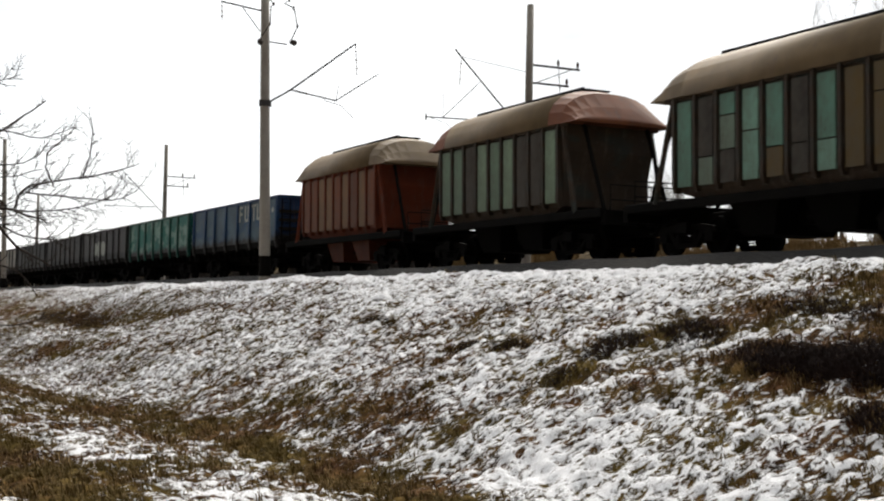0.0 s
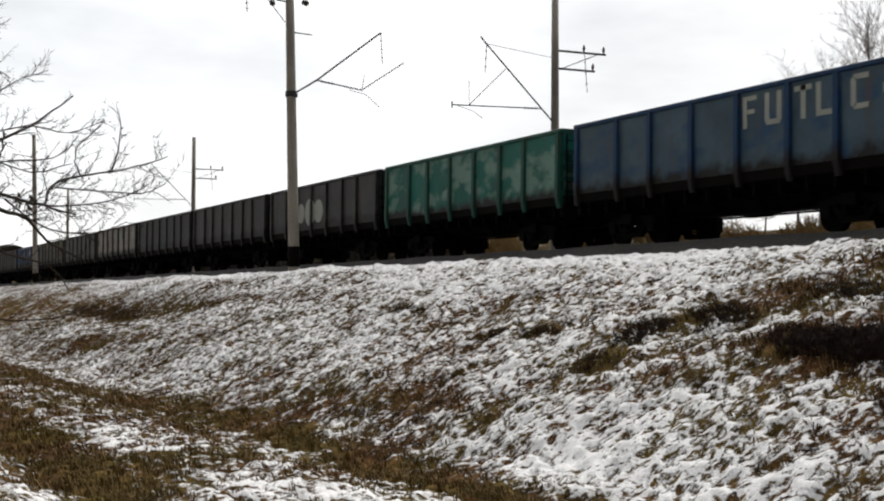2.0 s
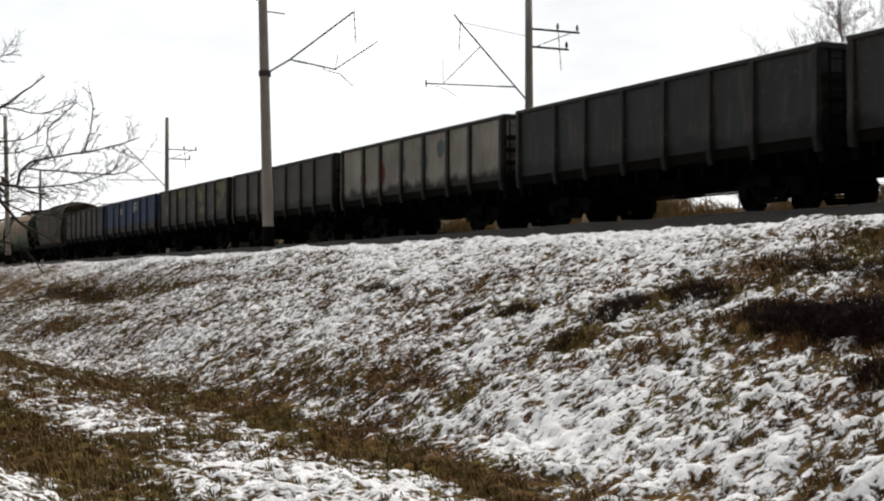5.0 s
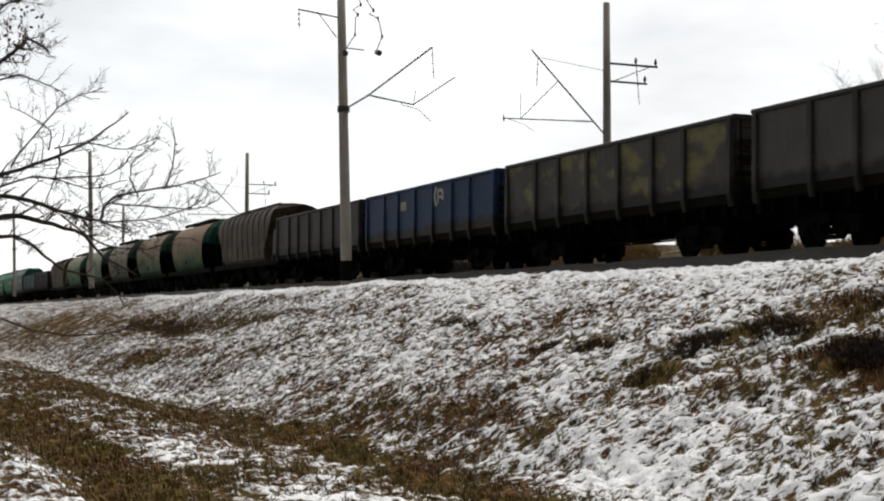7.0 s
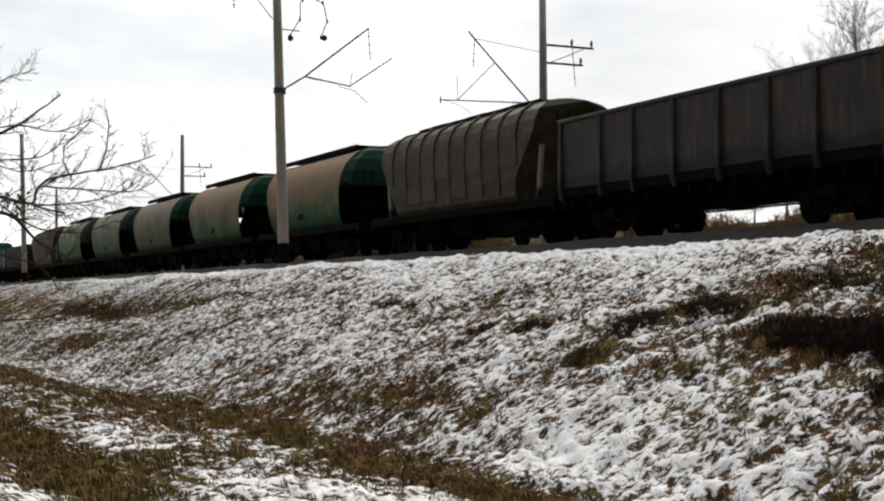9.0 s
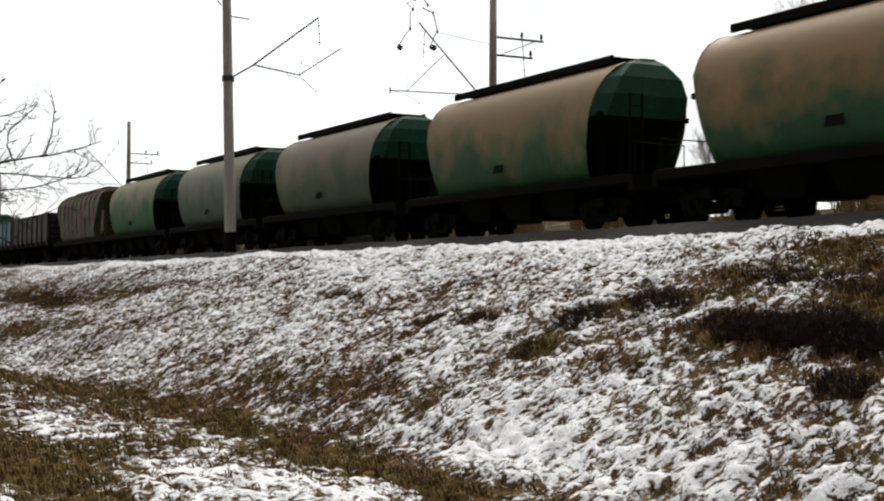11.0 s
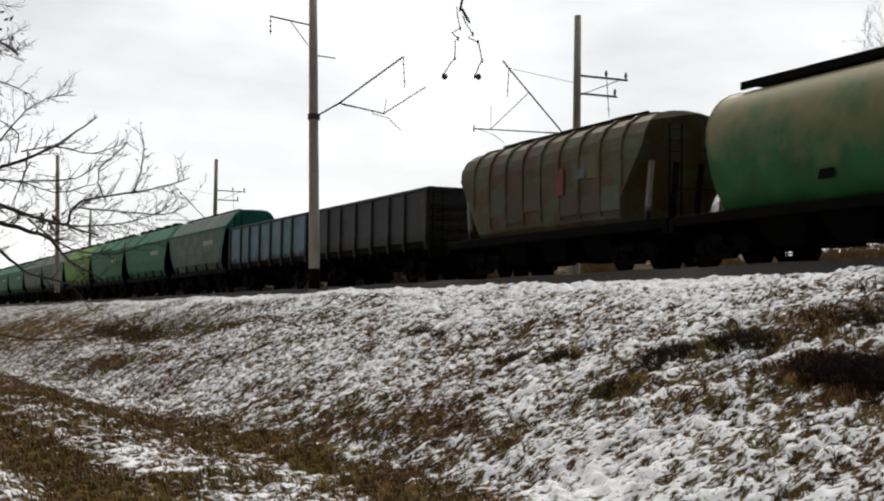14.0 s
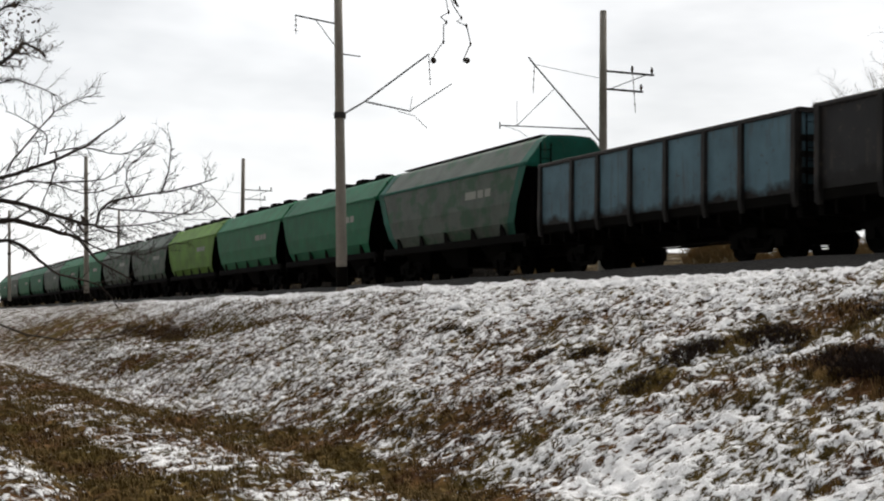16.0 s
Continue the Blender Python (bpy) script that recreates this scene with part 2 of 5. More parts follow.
# patches with little snow: x, y, half-length, half-width, turn in degrees, strength
BARE = [
    (-85, 10.5, 16, 3.0, 0, 0.7), (-50, 8.6, 6, 0.8, 4, 0.35),
    (-15.2, 13.2, 1.6, 0.4, 4, 0.8), (-14.0, 14.2, 1.8, 0.55, 3, 0.85), (-12.8, 12.4, 1.5, 0.45, 4, 0.7), (-12.3, 13.4, 1.5, 0.5, 4, 0.6), (-12.2, 11.2, 1.9, 0.45, 4, 0.6), (-10.5, 10.15, 0.5, 0.35, 0, 0.6), (-17.2, 2.9, 3.0, 0.8, 0, 0.4),
    (-16.9, 10.9, 1.3, 0.5, 82, 0.4), (-15.2, 12.2, 1.0, 0.3, 10, 0.25), (-13.6, 11.2, 1.0, 0.5, 20, 0.5),
    (-33.0, 5.6, 8.8, 1.0, 4, 0.6), (-26.4, 7.1, 7.6, 0.6, 3, 0.75), (-17.7, 7.1, 5.4, 0.42, 0, 1.0), (-12.7, 6.8, 4.3, 0.36, 1, 0.95), (-5.7, 7.0, 5.4, 0.6, 0, 0.6),
    (-22.7, 8.6, 4.6, 0.65, 5, 0.45), (-18.3, 2.7, 5.3, 0.55, 0, 0.6), (-13.3, 2.7, 2.3, 0.45, 0, 0.7), (-27.6, 2.5, 5.3, 0.8, 0, 0.6), (-59, 12.0, 9.4, 0.9, 2, 0.9),
    (-27.6, 12.0, 1.3, 0.21, 0, 0.5), (-21.8, 11.2, 0.55, 0.28, 20, 0.45), (-20.0, 11.2, 0.64, 0.32, 20, 0.5), (-17.4, 11.5, 0.95, 0.32, 25, 0.6), (-16.5, 12.0, 0.73, 0.28, 20, 0.55),
    (-17.1, 10.1, 1.3, 0.38, 25, 0.5), (-14.4, 10.2, 0.53, 0.28, 0, 0.5), (-11.8, 9.2, 0.43, 0.21, 0, 0.4), (-15.4, 8.3, 0.54, 0.19, 0, 0.35), (-12.7, 11.0, 1.7, 0.5, 10, 0.7),
    (-14.4, 12.9, 1.04, 0.36, 10, 0.5), (-33.9, 12.9, 1.7, 0.27, 0, 0.3), (-45.6, 9.4, 6.4, 0.7, 5, 0.35),
    (-12.4, 11.9, 2.0, 0.45, 12, 0.4), (-10.3, 11.4, 1.4, 0.8, 0, 0.45), (-15.6, 10.9, 0.9, 0.35, 20, 0.35), (-19.0, 9.0, 2.6, 0.5, 8, 0.25), (-44, 12.6, 5.0, 0.5, 3, 0.45),
]
SNOWY = [(-18.4, 9.6, 1.5, 0.55, 0, 0.35), (-14.2, 8.15, 1.6, 0.4, 0, 0.3), (-20.5, 4.1, 4.2, 0.6, 3, 0.35), (-13.3, 4.5, 3.3, 0.6, 3, 0.2), (-23.4, 13.6, 9.3, 1.05, 0, 0.15), (-10.0, 8.7, 3.6, 1.1, 0, 0.22), (-14.9, 9.4, 1.6, 0.45, 0, 0.2), (-35, 15.3, 40, 0.4, 0, 0.6)]


def blob_field(x, y, blobs):
    out = np.zeros_like(x)
    for bx, by, ax, ay, turn, s in blobs:
        c, sn = math.cos(radians(turn)), math.sin(radians(turn))
        u, v = (x - bx) * c + (y - by) * sn, -(x - bx) * sn + (y - by) * c
        out += s * np.exp(-((u / ax) ** 2 + (v / ay) ** 2))
    return out * (1.0 + 0.75 * fbm(x * 2.3 + y, y * 2.9, 51, 3))


def lumps(x, y, cell, seed):
    """Smooth random lattice, 0 to 1, one value per cell."""
    rng = np.random.RandomState(seed)
    table = rng.rand(256, 256)
    u, v = x / cell, y / cell
    i, j = np.floor(u).astype(int), np.floor(v).astype(int)
    fu, fv = u - i, v - j
    fu, fv = fu * fu * (3 - 2 * fu), fv * fv * (3 - 2 * fv)
    i0, i1, j0, j1 = i % 256, (i + 1) % 256, j % 256, (j + 1) % 256
    return (table[i0, j0] * (1 - fu) + table[i1, j0] * fu) * (1 - fv) + (table[i0, j1] * (1 - fu) + table[i1, j1] * fu) * fv


def base_cover(x, y):
    """How much snow lies: less on the near bank and far along it."""
    c = 0.12 + 0.22 * fbm(x * 0.7, y * 0.9, 21, 3)
    c = c - 0.42 * np.clip((6.8 - y) / 1.0, 0, 1) * np.clip((-11 - x) / 9, 0, 1) - 0.12 * np.clip((-30 - x) / 25, 0, 1) * np.clip((13.5 - y) / 3, 0, 1)
    # scattered tufts that shed their snow
    c = c - 1.5 * np.clip(lumps(x + 0.4 * y, y, 0.48, 71) - 0.70, 0, 1) - 0.5 * np.clip(lumps(x, y + 0.3 * x, 0.95, 72) - 0.62, 0, 1) + 0.05
    return c


def tussock(x, y):
    """Height of the matted grass tufts, about 0 to 1; combed a little down the slope."""
    u, v = x + 0.35 * y, y * 0.86 - 0.2 * x
    t = 0.14 * lumps(u, v, 0.42, 64) + 0.42 * lumps(u, v, 0.19, 61) + 0.44 * lumps(u + 0.7 * v, v, 0.105, 62)
    return np.clip(0.5 + 1.7 * (t - 0.5), 0, 1)


gx = axis_lines(-66, -4, 0.06, -2500, 900, 1.035)
gy = axis_lines(1.2, 16.6, 0.05, -900, 1500)
GX, GY = np.meshgrid(gx, gy, indexing="ij")
GZ = ground_z(GX, GY)
near = np.clip((16.4 - GY) / 0.8, 0, 1) * np.clip((GY + 5) / 3, 0, 1)
cover = base_cover(GX, GY) - blob_field(GX, GY, BARE) + blob_field(GX, GY, SNOWY)
inner = (GX > -110) & (GX < 0) & (GY > 0) & (GY < 17)
tuft = tussock(GX, GY)
GZ += np.where(inner, near * (tuft - 0.5) * 0.12, 0)
nx, ny = GX.shape
idx = np.arange(nx * ny).reshape(nx, ny)
quads = np.stack([idx[:-1, :-1], idx[1:, :-1], idx[1:, 1:], idx[:-1, 1:]], -1).reshape(-1, 4)
gm = bpy.data.meshes.new("ground")
gm.vertices.add(nx * ny)
gm.vertices.foreach_set("co", np.stack([GX, GY, GZ], -1).astype(np.float32).ravel())
gm.loops.add(quads.size)
gm.loops.foreach_set("vertex_index", quads.ravel().astype(np.int32))
gm.polygons.add(len(quads))
gm.polygons.foreach_set("loop_start", np.arange(0, quads.size, 4, dtype=np.int32))
gm.polygons.foreach_set("loop_total", np.full(len(quads), 4, dtype=np.int32))
gm.update(calc_edges=True)
att = gm.attributes.new("cover", "FLOAT", "POINT")
att.data.foreach_set("value", cover.astype(np.float32).ravel())
att = gm.attributes.new("tuft", "FLOAT", "POINT")
att.data.foreach_set("value", tuft.astype(np.float32).ravel())
gm.polygons.foreach_set("use_smooth", [True] * len(quads))


def ground_material():
    m, n, l, b = nodes_of("snow_dusted_grass")
    geo = n.new("ShaderNodeNewGeometry")
    at = n.new("ShaderNodeAttribute")
    at.attribute_name = "cover"
    v = geo.outputs["Position"]
    turn = n.new("ShaderNodeMapping")
    turn.inputs["Rotation"].default_value = (0, 0, radians(18))
    turn.inputs["Scale"].default_value = (1.3, 0.85, 1.0)
    l.new(v, turn.inputs["Vector"])
    tv = turn.outputs["Vector"]
    big = noise_node(n, l, v, 0.5, 4)
    mid = noise_node(n, l, v, 1.6, 4, 0.6)
    grain = noise_node(n, l, v, 38, 4, 0.7)
    clump = noise_node(n, l, tv, 3.6, 6, 0.70)
    grass = ramp(n, l, clump, ((0.36, (0.012, 0.006, 0.004)), (0.48, (0.070, 0.036, 0.015)), (0.60, (0.17, 0.09, 0.034)), (0.72, (0.34, 0.21, 0.085))))
    olive = ramp(n, l, clump, ((0.36, (0.015, 0.011, 0.004)), (0.52, (0.10, 0.070, 0.018)), (0.72, (0.27, 0.19, 0.055))))
    grass = mix(n, l, ramp(n, l, big, ((0.42, 0.0), (0.58, 1.0))), grass, olive)
    grass = mix(n, l, ramp(n, l, mid, ((0.55, 0.0), (0.68, 0.7))), grass, (0.10, 0.042, 0.020))
    grass = mix(n, l, ramp(n, l, grain, ((0.3, 0.0), (0.7, 0.4))), grass, (0.035, 0.02, 0.01))
    snow = mix(n, l, ramp(n, l, grain, ((0.35, 0.0), (0.7, 1.0))), (0.80, 0.80, 0.815), (0.93, 0.93, 0.94))
    # thin snow with blades showing through it
    snow = mix(n, l, ramp(n, l, noise_node(n, l, tv, 6.0, 4, 0.65), ((0.50, 0.0), (0.66, 0.35))), snow, (0.34, 0.32, 0.31))
    # snow lies on the tops of the tufts, the hollows between them stay dark
    tu = n.new("ShaderNodeAttribute")
    tu.attribute_name = "tuft"

    def plus(value, factor, rest):
        ma = n.new("ShaderNodeMath")
        ma.operation = "MULTIPLY_ADD"
        l.new(value, ma.inputs[0])
        ma.inputs[1].default_value = factor
        if isinstance(rest, float):
            ma.inputs[2].default_value = rest
        else:
            l.new(rest, ma.inputs[2])
        return ma.outputs[0]
    level = plus(at.outputs["Fac"], 0.26, plus(tu.outputs["Fac"], 0.30, plus(noise_node(n, l, tv, 8.8, 4, 0.68), 1.32, -0.30)))
    sf = ramp(n, l, level, ((0.50, 0.0), (0.59, 1.0)))
    # flecks of snow caught on the blades
    fl = plus(at.outputs["Fac"], 0.10, noise_node(n, l, tv, 11.0, 4, 0.7))
    sf = mix(n, l, 1.0, sf, ramp(n, l, fl, ((0.575, 0.0), (0.62, 0.9))), "LIGHTEN")
    # beyond the bank: plain formation gravel
    sep = n.new("ShaderNodeSeparateXYZ")
    l.new(v, sep.inputs["Vector"])
    grav = ramp(n, l, noise_node(n, l, v, 11, 5, 0.7), ((0.3, (0.02, 0.018, 0.017)), (0.7, (0.055, 0.05, 0.045))))
    mr = n.new("ShaderNodeMapRange")
    mr.inputs["From Min"].default_value, mr.inputs["From Max"].default_value = 16.9, 17.5
    l.new(sep.outputs["Y"], mr.inputs["Value"])
    base = mix(n, l, sf, grass, snow)
    col = mix(n, l, mr.outputs["Result"], base, grav)
    # dry grass bank beyond the far track
    mr2 = n.new("ShaderNodeMapRange")
    mr2.inputs["From Min"].default_value, mr2.inputs["From Max"].default_value = 30.9, 31.6
    l.new(sep.outputs["Y"], mr2.inputs["Value"])
    bank = ramp(n, l, noise_node(n, l, v, 1.1, 5, 0.7, (1.0, 1.0, 0.35)), ((0.36, (0.020, 0.014, 0.008)), (0.5, (0.075, 0.052, 0.024)), (0.60, (0.12, 0.09, 0.045)), (0.74, (0.4, 0.4, 0.4))))
    col = mix(n, l, mr2.outputs["Result"], col, bank)
    l.new(col, b.inputs["Base Color"])
    b.inputs["Roughness"].default_value = 0.95
    b.inputs["Specular IOR Level"].default_value = 0.02
    h = mix(n, l, 0.45, mix(n, l, 0.35, clump, grain), sf)
    bump(n, l, b, h, 1.0, 0.09)
    return m


gm.materials.append(ground_material())
tagged(new("ground", gm), "rough brown grass bank dusted with patchy snow", "ground", kind="structure")


# ---- track ----
def empty(name, m=None):
    ob = new(name)
    ob.empty_display_size = 0.5
    if m is not None:
        ob.matrix_basis = m
    return ob


rail_prof = [(-0.066, -0.18), (0.066, -0.18), (0.066, -0.165), (0.012, -0.145), (0.012, -0.05), (0.036, -0.035), (0.036, -0.004), (0.03, 0), (-0.03, 0), (-0.036, -0.004), (-0.036, -0.035), (-0.012, -0.05), (-0.012, -0.145), (-0.066, -0.165)]
for dy in (-0.76, 0.76):
    g = Geo().loft([[(x, TRACK_Y + dy + a, RAIL + c) for a, c in rail_prof] for x in (-420, 120)])
    tagged(part("rail", g, STEEL, None), "worn steel running rail on the embankment", "rail", "running rails", "structure")
bal = Geo()
bp = [(-3.5, -0.56), (3.5, -0.56), (2.5, -0.08), (1.95, -0.08), (1.45, -0.21), (-1.45, -0.21), (-1.95, -0.08), (-2.5, -0.08)]
bal.loft([[(x, TRACK_Y + a + 0.25 * math.sin(x * 1.7) * 0.1, RAIL + c + 0.02 * math.sin(x * 3.1)) for a, c in bp] for x in np.arange(-420, 121, 1.5)])
tagged(part("ballast_bed", bal, BALLAST, None), "dark crushed stone ballast under the rails", "ballast", kind="structure")
sl = Geo()
for i in range(300):
    x = -125 + i * 0.55
    sl.slab(x - 0.12, x + 0.12, TRACK_Y - 1.35, TRACK_Y + 1.35, RAIL - 0.36, RAIL - 0.19, 0.02)
tagged(part("sleepers", sl, SLEEPER, None), "concrete sleepers half sunk in ballast", "sleeper", kind="stuff")

# ---- wagons ----
# Each wagon stands at its own origin: x forward, z = 0 on the rail head.
WAGONS = []  # (thing, place along the train)
MESHES = {}


def cached(key, make, mat, smooth=False):
    k = (key, mat.name)
    if k not in MESHES:
        MESHES[k] = make().mesh(key, mat, smooth)
    return MESHES[k]


def ring(n, r, x=0.0, z=0.0, y=0.0):
    return [(x + r * math.cos(2 * math.pi * i / n), y, z + r * math.sin(2 * math.pi * i / n)) for i in range(n)]


def wheelset_geo():
    g = Geo()
    for s in (-1, 1):
        y = s * 0.79
        g.loft([ring(24, 0.50, y=y - s * 0.075), ring(24, 0.475, y=y - s * 0.045), ring(24, 0.47, y=y + s * 0.065), ring(24, 0.40, y=y + s * 0.065),
                ring(24, 0.37, y=y + s * 0.02), ring(24, 0.17, y=y + s * 0.03), ring(24, 0.13, y=y + s * 0.09), ring(24, 0.09, y=y + s * 0.09)])
        for k in range(4):  # balance marks on the web
            a = k * math.pi / 2
            g.box(0.27 * math.cos(a) - 0.03, 0.27 * math.cos(a) + 0.03, y + s * 0.02 - 0.02, y + s * 0.02 + 0.02, 0.27 * math.sin(a) - 0.03, 0.27 * math.sin(a) + 0.03)
    g.loft([ring(12, 0.085, y=-1.12), ring(12, 0.085, y=1.12)])
    return g


def side_frame_geo():
    """Cast three-piece bogie frame with a spring window."""
    g = Geo()
    top = [(-1.22, 0.56), (-1.1, 0.70), (-0.55, 0.78), (0.55, 0.78), (1.1, 0.70), (1.22, 0.56), (1.05, 0.52), (0.5, 0.62), (-0.5, 0.62), (-1.05, 0.52)]
    g.loft([[(x, y, z) for x, z in top] for y in (-0.07, 0.07)])
    low = [(-0.72, 0.56), (-0.58, 0.58), (-0.32, 0.30), (0.32, 0.30), (0.58, 0.58), (0.72, 0.56), (0.42, 0.20), (-0.42, 0.20)]
    g.loft([[(x, y, z) for x, z in low] for y in (-0.07, 0.07)])
    for s in (-1, 1):
        g.box(s * 0.34 - 0.06, s * 0.34 + 0.06, -0.07, 0.07, 0.28, 0.66)
        g.box(s * 0.925 - 0.16, s * 0.925 + 0.16, -0.10, 0.10, 0.34, 0.60)
    for k in (-0.18, 0, 0.18):
        for i in range(4):
            g.loft([[(k + 0.075 * math.cos(a), 0.075 * math.sin(a), z) for a in (j * 0.7854 for j in range(8))] for z in (0.31 + i * 0.07, 0.35 + i * 0.07)])
    return g


def bogie(parent, x):
    b = part("bogie", cached("bolster", lambda: Geo().slab(-0.22, 0.22, -1.25, 1.25, 0.52, 0.82, 0.04).box(-0.9, 0.9, -0.08, 0.08, 0.42, 0.50), SOOT_SHADE), None, parent, at=pose(x, 0, 0))
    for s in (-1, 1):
        part("side_frame", cached("side_frame", side_frame_geo, SOOT_SHADE), None, b, at=pose(0, s * 1.02, 0))
        part("wheelset", cached("wheelset", wheelset_geo, SOOT_SHADE), None, b, at=pose(s * 0.925, 0, 0.475))


def coupler_geo():
    g = Geo()
    g.slab(-0.9, 0.0, -0.13, 0.13, 0.93, 1.19, 0.03)
    g.loft([[(0.0, -0.13, 0.90), (0.0, 0.13, 0.90), (0.0, 0.13, 1.2), (0.0, -0.13, 1.2)], [(0.22, -0.24, 0.88), (0.22, 0.22, 0.88), (0.22, 0.22, 1.22), (0.22, -0.24, 1.22)],
            [(0.42, -0.22, 0.90), (0.42, -0.02, 0.90), (0.42, -0.02, 1.20), (0.42, -0.22, 1.20)]])
    return g


def hose_geo():
    return Geo().tube([(-0.1, 0.35, 0.95), (0.12, 0.36, 0.7), (0.3, 0.34, 0.62), (0.42, 0.33, 0.7)], 0.03)


def chassis(w, half, sill_z=1.12, pivot=None):
    pivot = pivot or half - 2.63
    part("centre_sill", cached("centre_sill%.1f" % half, lambda: Geo().slab(-half + 0.45, half - 0.45, -0.32, 0.32, 0.66, sill_z, 0.03).box(-half + 0.4, -half + 0.6, -1.45, 1.45, 0.92, 1.3).box(half - 0.6, half - 0.4, -1.45, 1.45, 0.92, 1.3), SOOT_SHADE), None, w)
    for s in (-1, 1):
        part("coupler", cached("coupler", coupler_geo, SOOT_SHADE), None, w, at=pose(s * (half - 0.40), 0, 0, 0, 0, 0 if s > 0 else 180))
        part("brake_hose", cached("hose", hose_geo, SOOT_SHADE), None, w, at=pose(s * (half - 0.45), 0, 0, 0, 0, 0 if s > 0 else 180))
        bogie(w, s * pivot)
    part("brake_cylinder", cached("brake_cylinder", lambda: Geo().tube([(-0.45, -0.75, 0.8), (0.1, -0.75, 0.8), (0.12, -0.75, 0.8), (0.5, -0.75, 0.8)], [0.17, 0.17, 0.06, 0.05], 12), SOOT_SHADE), None, w, at=pose(0.8, 0, 0))
    part("air_tank", cached("air_tank", lambda: Geo().tube([(-0.6, 0, 0), (-0.5, 0, 0), (0.5, 0, 0), (0.6, 0, 0)], [0.1, 0.2, 0.2, 0.1], 12), SOOT_SHADE), None, w, at=pose(-1.0, 0.6, 0.82))
    part("brake_rod", cached("brake_rod", lambda: Geo().tube([(-3.4, 0.2, 0.62), (3.4, 0.2, 0.62)], 0.03), SOOT_SHADE), None, w)


def ladder(w, x, y, z0, z1, mat, turn=0):
    g = Geo()
    for s in (-0.19, 0.19):
        g.box(s - 0.02, s + 0.02, -0.015, 0.015, z0, z1)
    z = z0 + 0.12
    while z < z1:
        g.tube([(-0.19, 0, z), (0.19, 0, z)], 0.012, 5)
        z += 0.3
    part("ladder", g, mat, w, at=pose(x, y, 0, 0, 0, turn))


def gondola(name_label, mat, s, post_mat=None, extra=None):
    w = empty("gondola_wagon")
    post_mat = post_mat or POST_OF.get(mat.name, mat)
    H, B = 3.46, 6.5
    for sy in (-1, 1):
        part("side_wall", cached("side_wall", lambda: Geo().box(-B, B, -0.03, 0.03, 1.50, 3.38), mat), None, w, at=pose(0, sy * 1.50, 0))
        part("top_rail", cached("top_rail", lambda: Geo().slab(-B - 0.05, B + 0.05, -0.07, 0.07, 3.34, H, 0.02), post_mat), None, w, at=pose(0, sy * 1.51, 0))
        # near-black rail stands for the shade below the side wall
        part("bottom_rail", cached("bottom_rail", lambda: Geo().slab(-B, B, -0.04, 0.04, 1.24, 1.56, 0.02), SOOT_SHADE), None, w, at=pose(0, sy * 1.475, 0))
        for i in range(8):
            x = -B + 0.08 + i * (2 * B - 0.16) / 7
            if i in (1, 6):
                x += 0.25 * (1 if i == 6 else -1) * -1
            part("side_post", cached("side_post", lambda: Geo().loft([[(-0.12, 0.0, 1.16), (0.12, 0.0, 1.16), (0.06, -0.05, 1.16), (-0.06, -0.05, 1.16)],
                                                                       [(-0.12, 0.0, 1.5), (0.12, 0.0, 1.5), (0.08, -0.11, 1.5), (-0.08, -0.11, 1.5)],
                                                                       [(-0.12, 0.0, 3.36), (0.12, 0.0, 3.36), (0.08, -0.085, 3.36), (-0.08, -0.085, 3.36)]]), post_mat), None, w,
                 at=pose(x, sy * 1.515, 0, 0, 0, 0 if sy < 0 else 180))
        for i in range(7):
            part("hopper_door", cached("hopper_door", lambda: Geo().loft([[(-0.78, 0, 1.28), (0.78, 0, 1.28), (0.78, 0.04, 1.26), (-0.78, 0.04, 1.26)], [(-0.74, 0.75, 0.80), (0.74, 0.75, 0.80), (0.74, 0.78, 0.77), (-0.74, 0.78, 0.77)]]).box(-0.5, -0.42, 0.0, 0.5, 0.92, 1.26).box(0.42, 0.5, 0, 0.5, 0.92, 1.26), SOOT_SHADE), None, w,
                 at=pose(-B + 1.0 + i * 1.835, sy * 1.44, 0, 0, 0, 0 if sy < 0 else 180))
    for sx in (-1, 1):
        turned = pose(sx * B, 0, 0, 0, 0, 0 if sx > 0 else 180)
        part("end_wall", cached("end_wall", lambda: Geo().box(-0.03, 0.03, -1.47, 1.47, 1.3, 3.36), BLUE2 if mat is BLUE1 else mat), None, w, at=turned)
        part("end_top_rail", cached("end_top_rail", lambda: Geo().slab(-0.05, 0.1, -1.56, 1.56, 3.35, H + 0.01, 0.02), post_mat), None, w, at=turned)
        for z in (1.62, 2.0, 2.38, 2.76):
            part("end_stiffener", cached("end_stiffener", lambda: Geo().slab(0.028, 0.12, -1.5, 1.5, -0.07, 0.07, 0.03), post_mat), None, w, at=turned @ pose(0, 0, z))
        for sy in (-1, 1):
            part("corner_post", cached("corner_post", lambda: Geo().box(-0.08, 0.06, -0.06, 0.06, 1.2, 3.36), post_mat), None, w, at=turned @ pose(0, sy * 1.50, 0))
        ladder(w, sx * (B + 0.16), -sx * 1.2, 1.2, 3.3, SOOT_SHADE, 90)
    part("floor", cached("gondola_floor", lambda: Geo().box(-B + 0.02, B - 0.02, -1.46, 1.46, 1.28, 1.36), SOOT_SHADE), None, w)
    chassis(w, 6.96)
    if extra:
        extra(w)
    WAGONS.append((w, s))
    return tagged(w, name_label, "freight wagon", "wagons of the freight train")


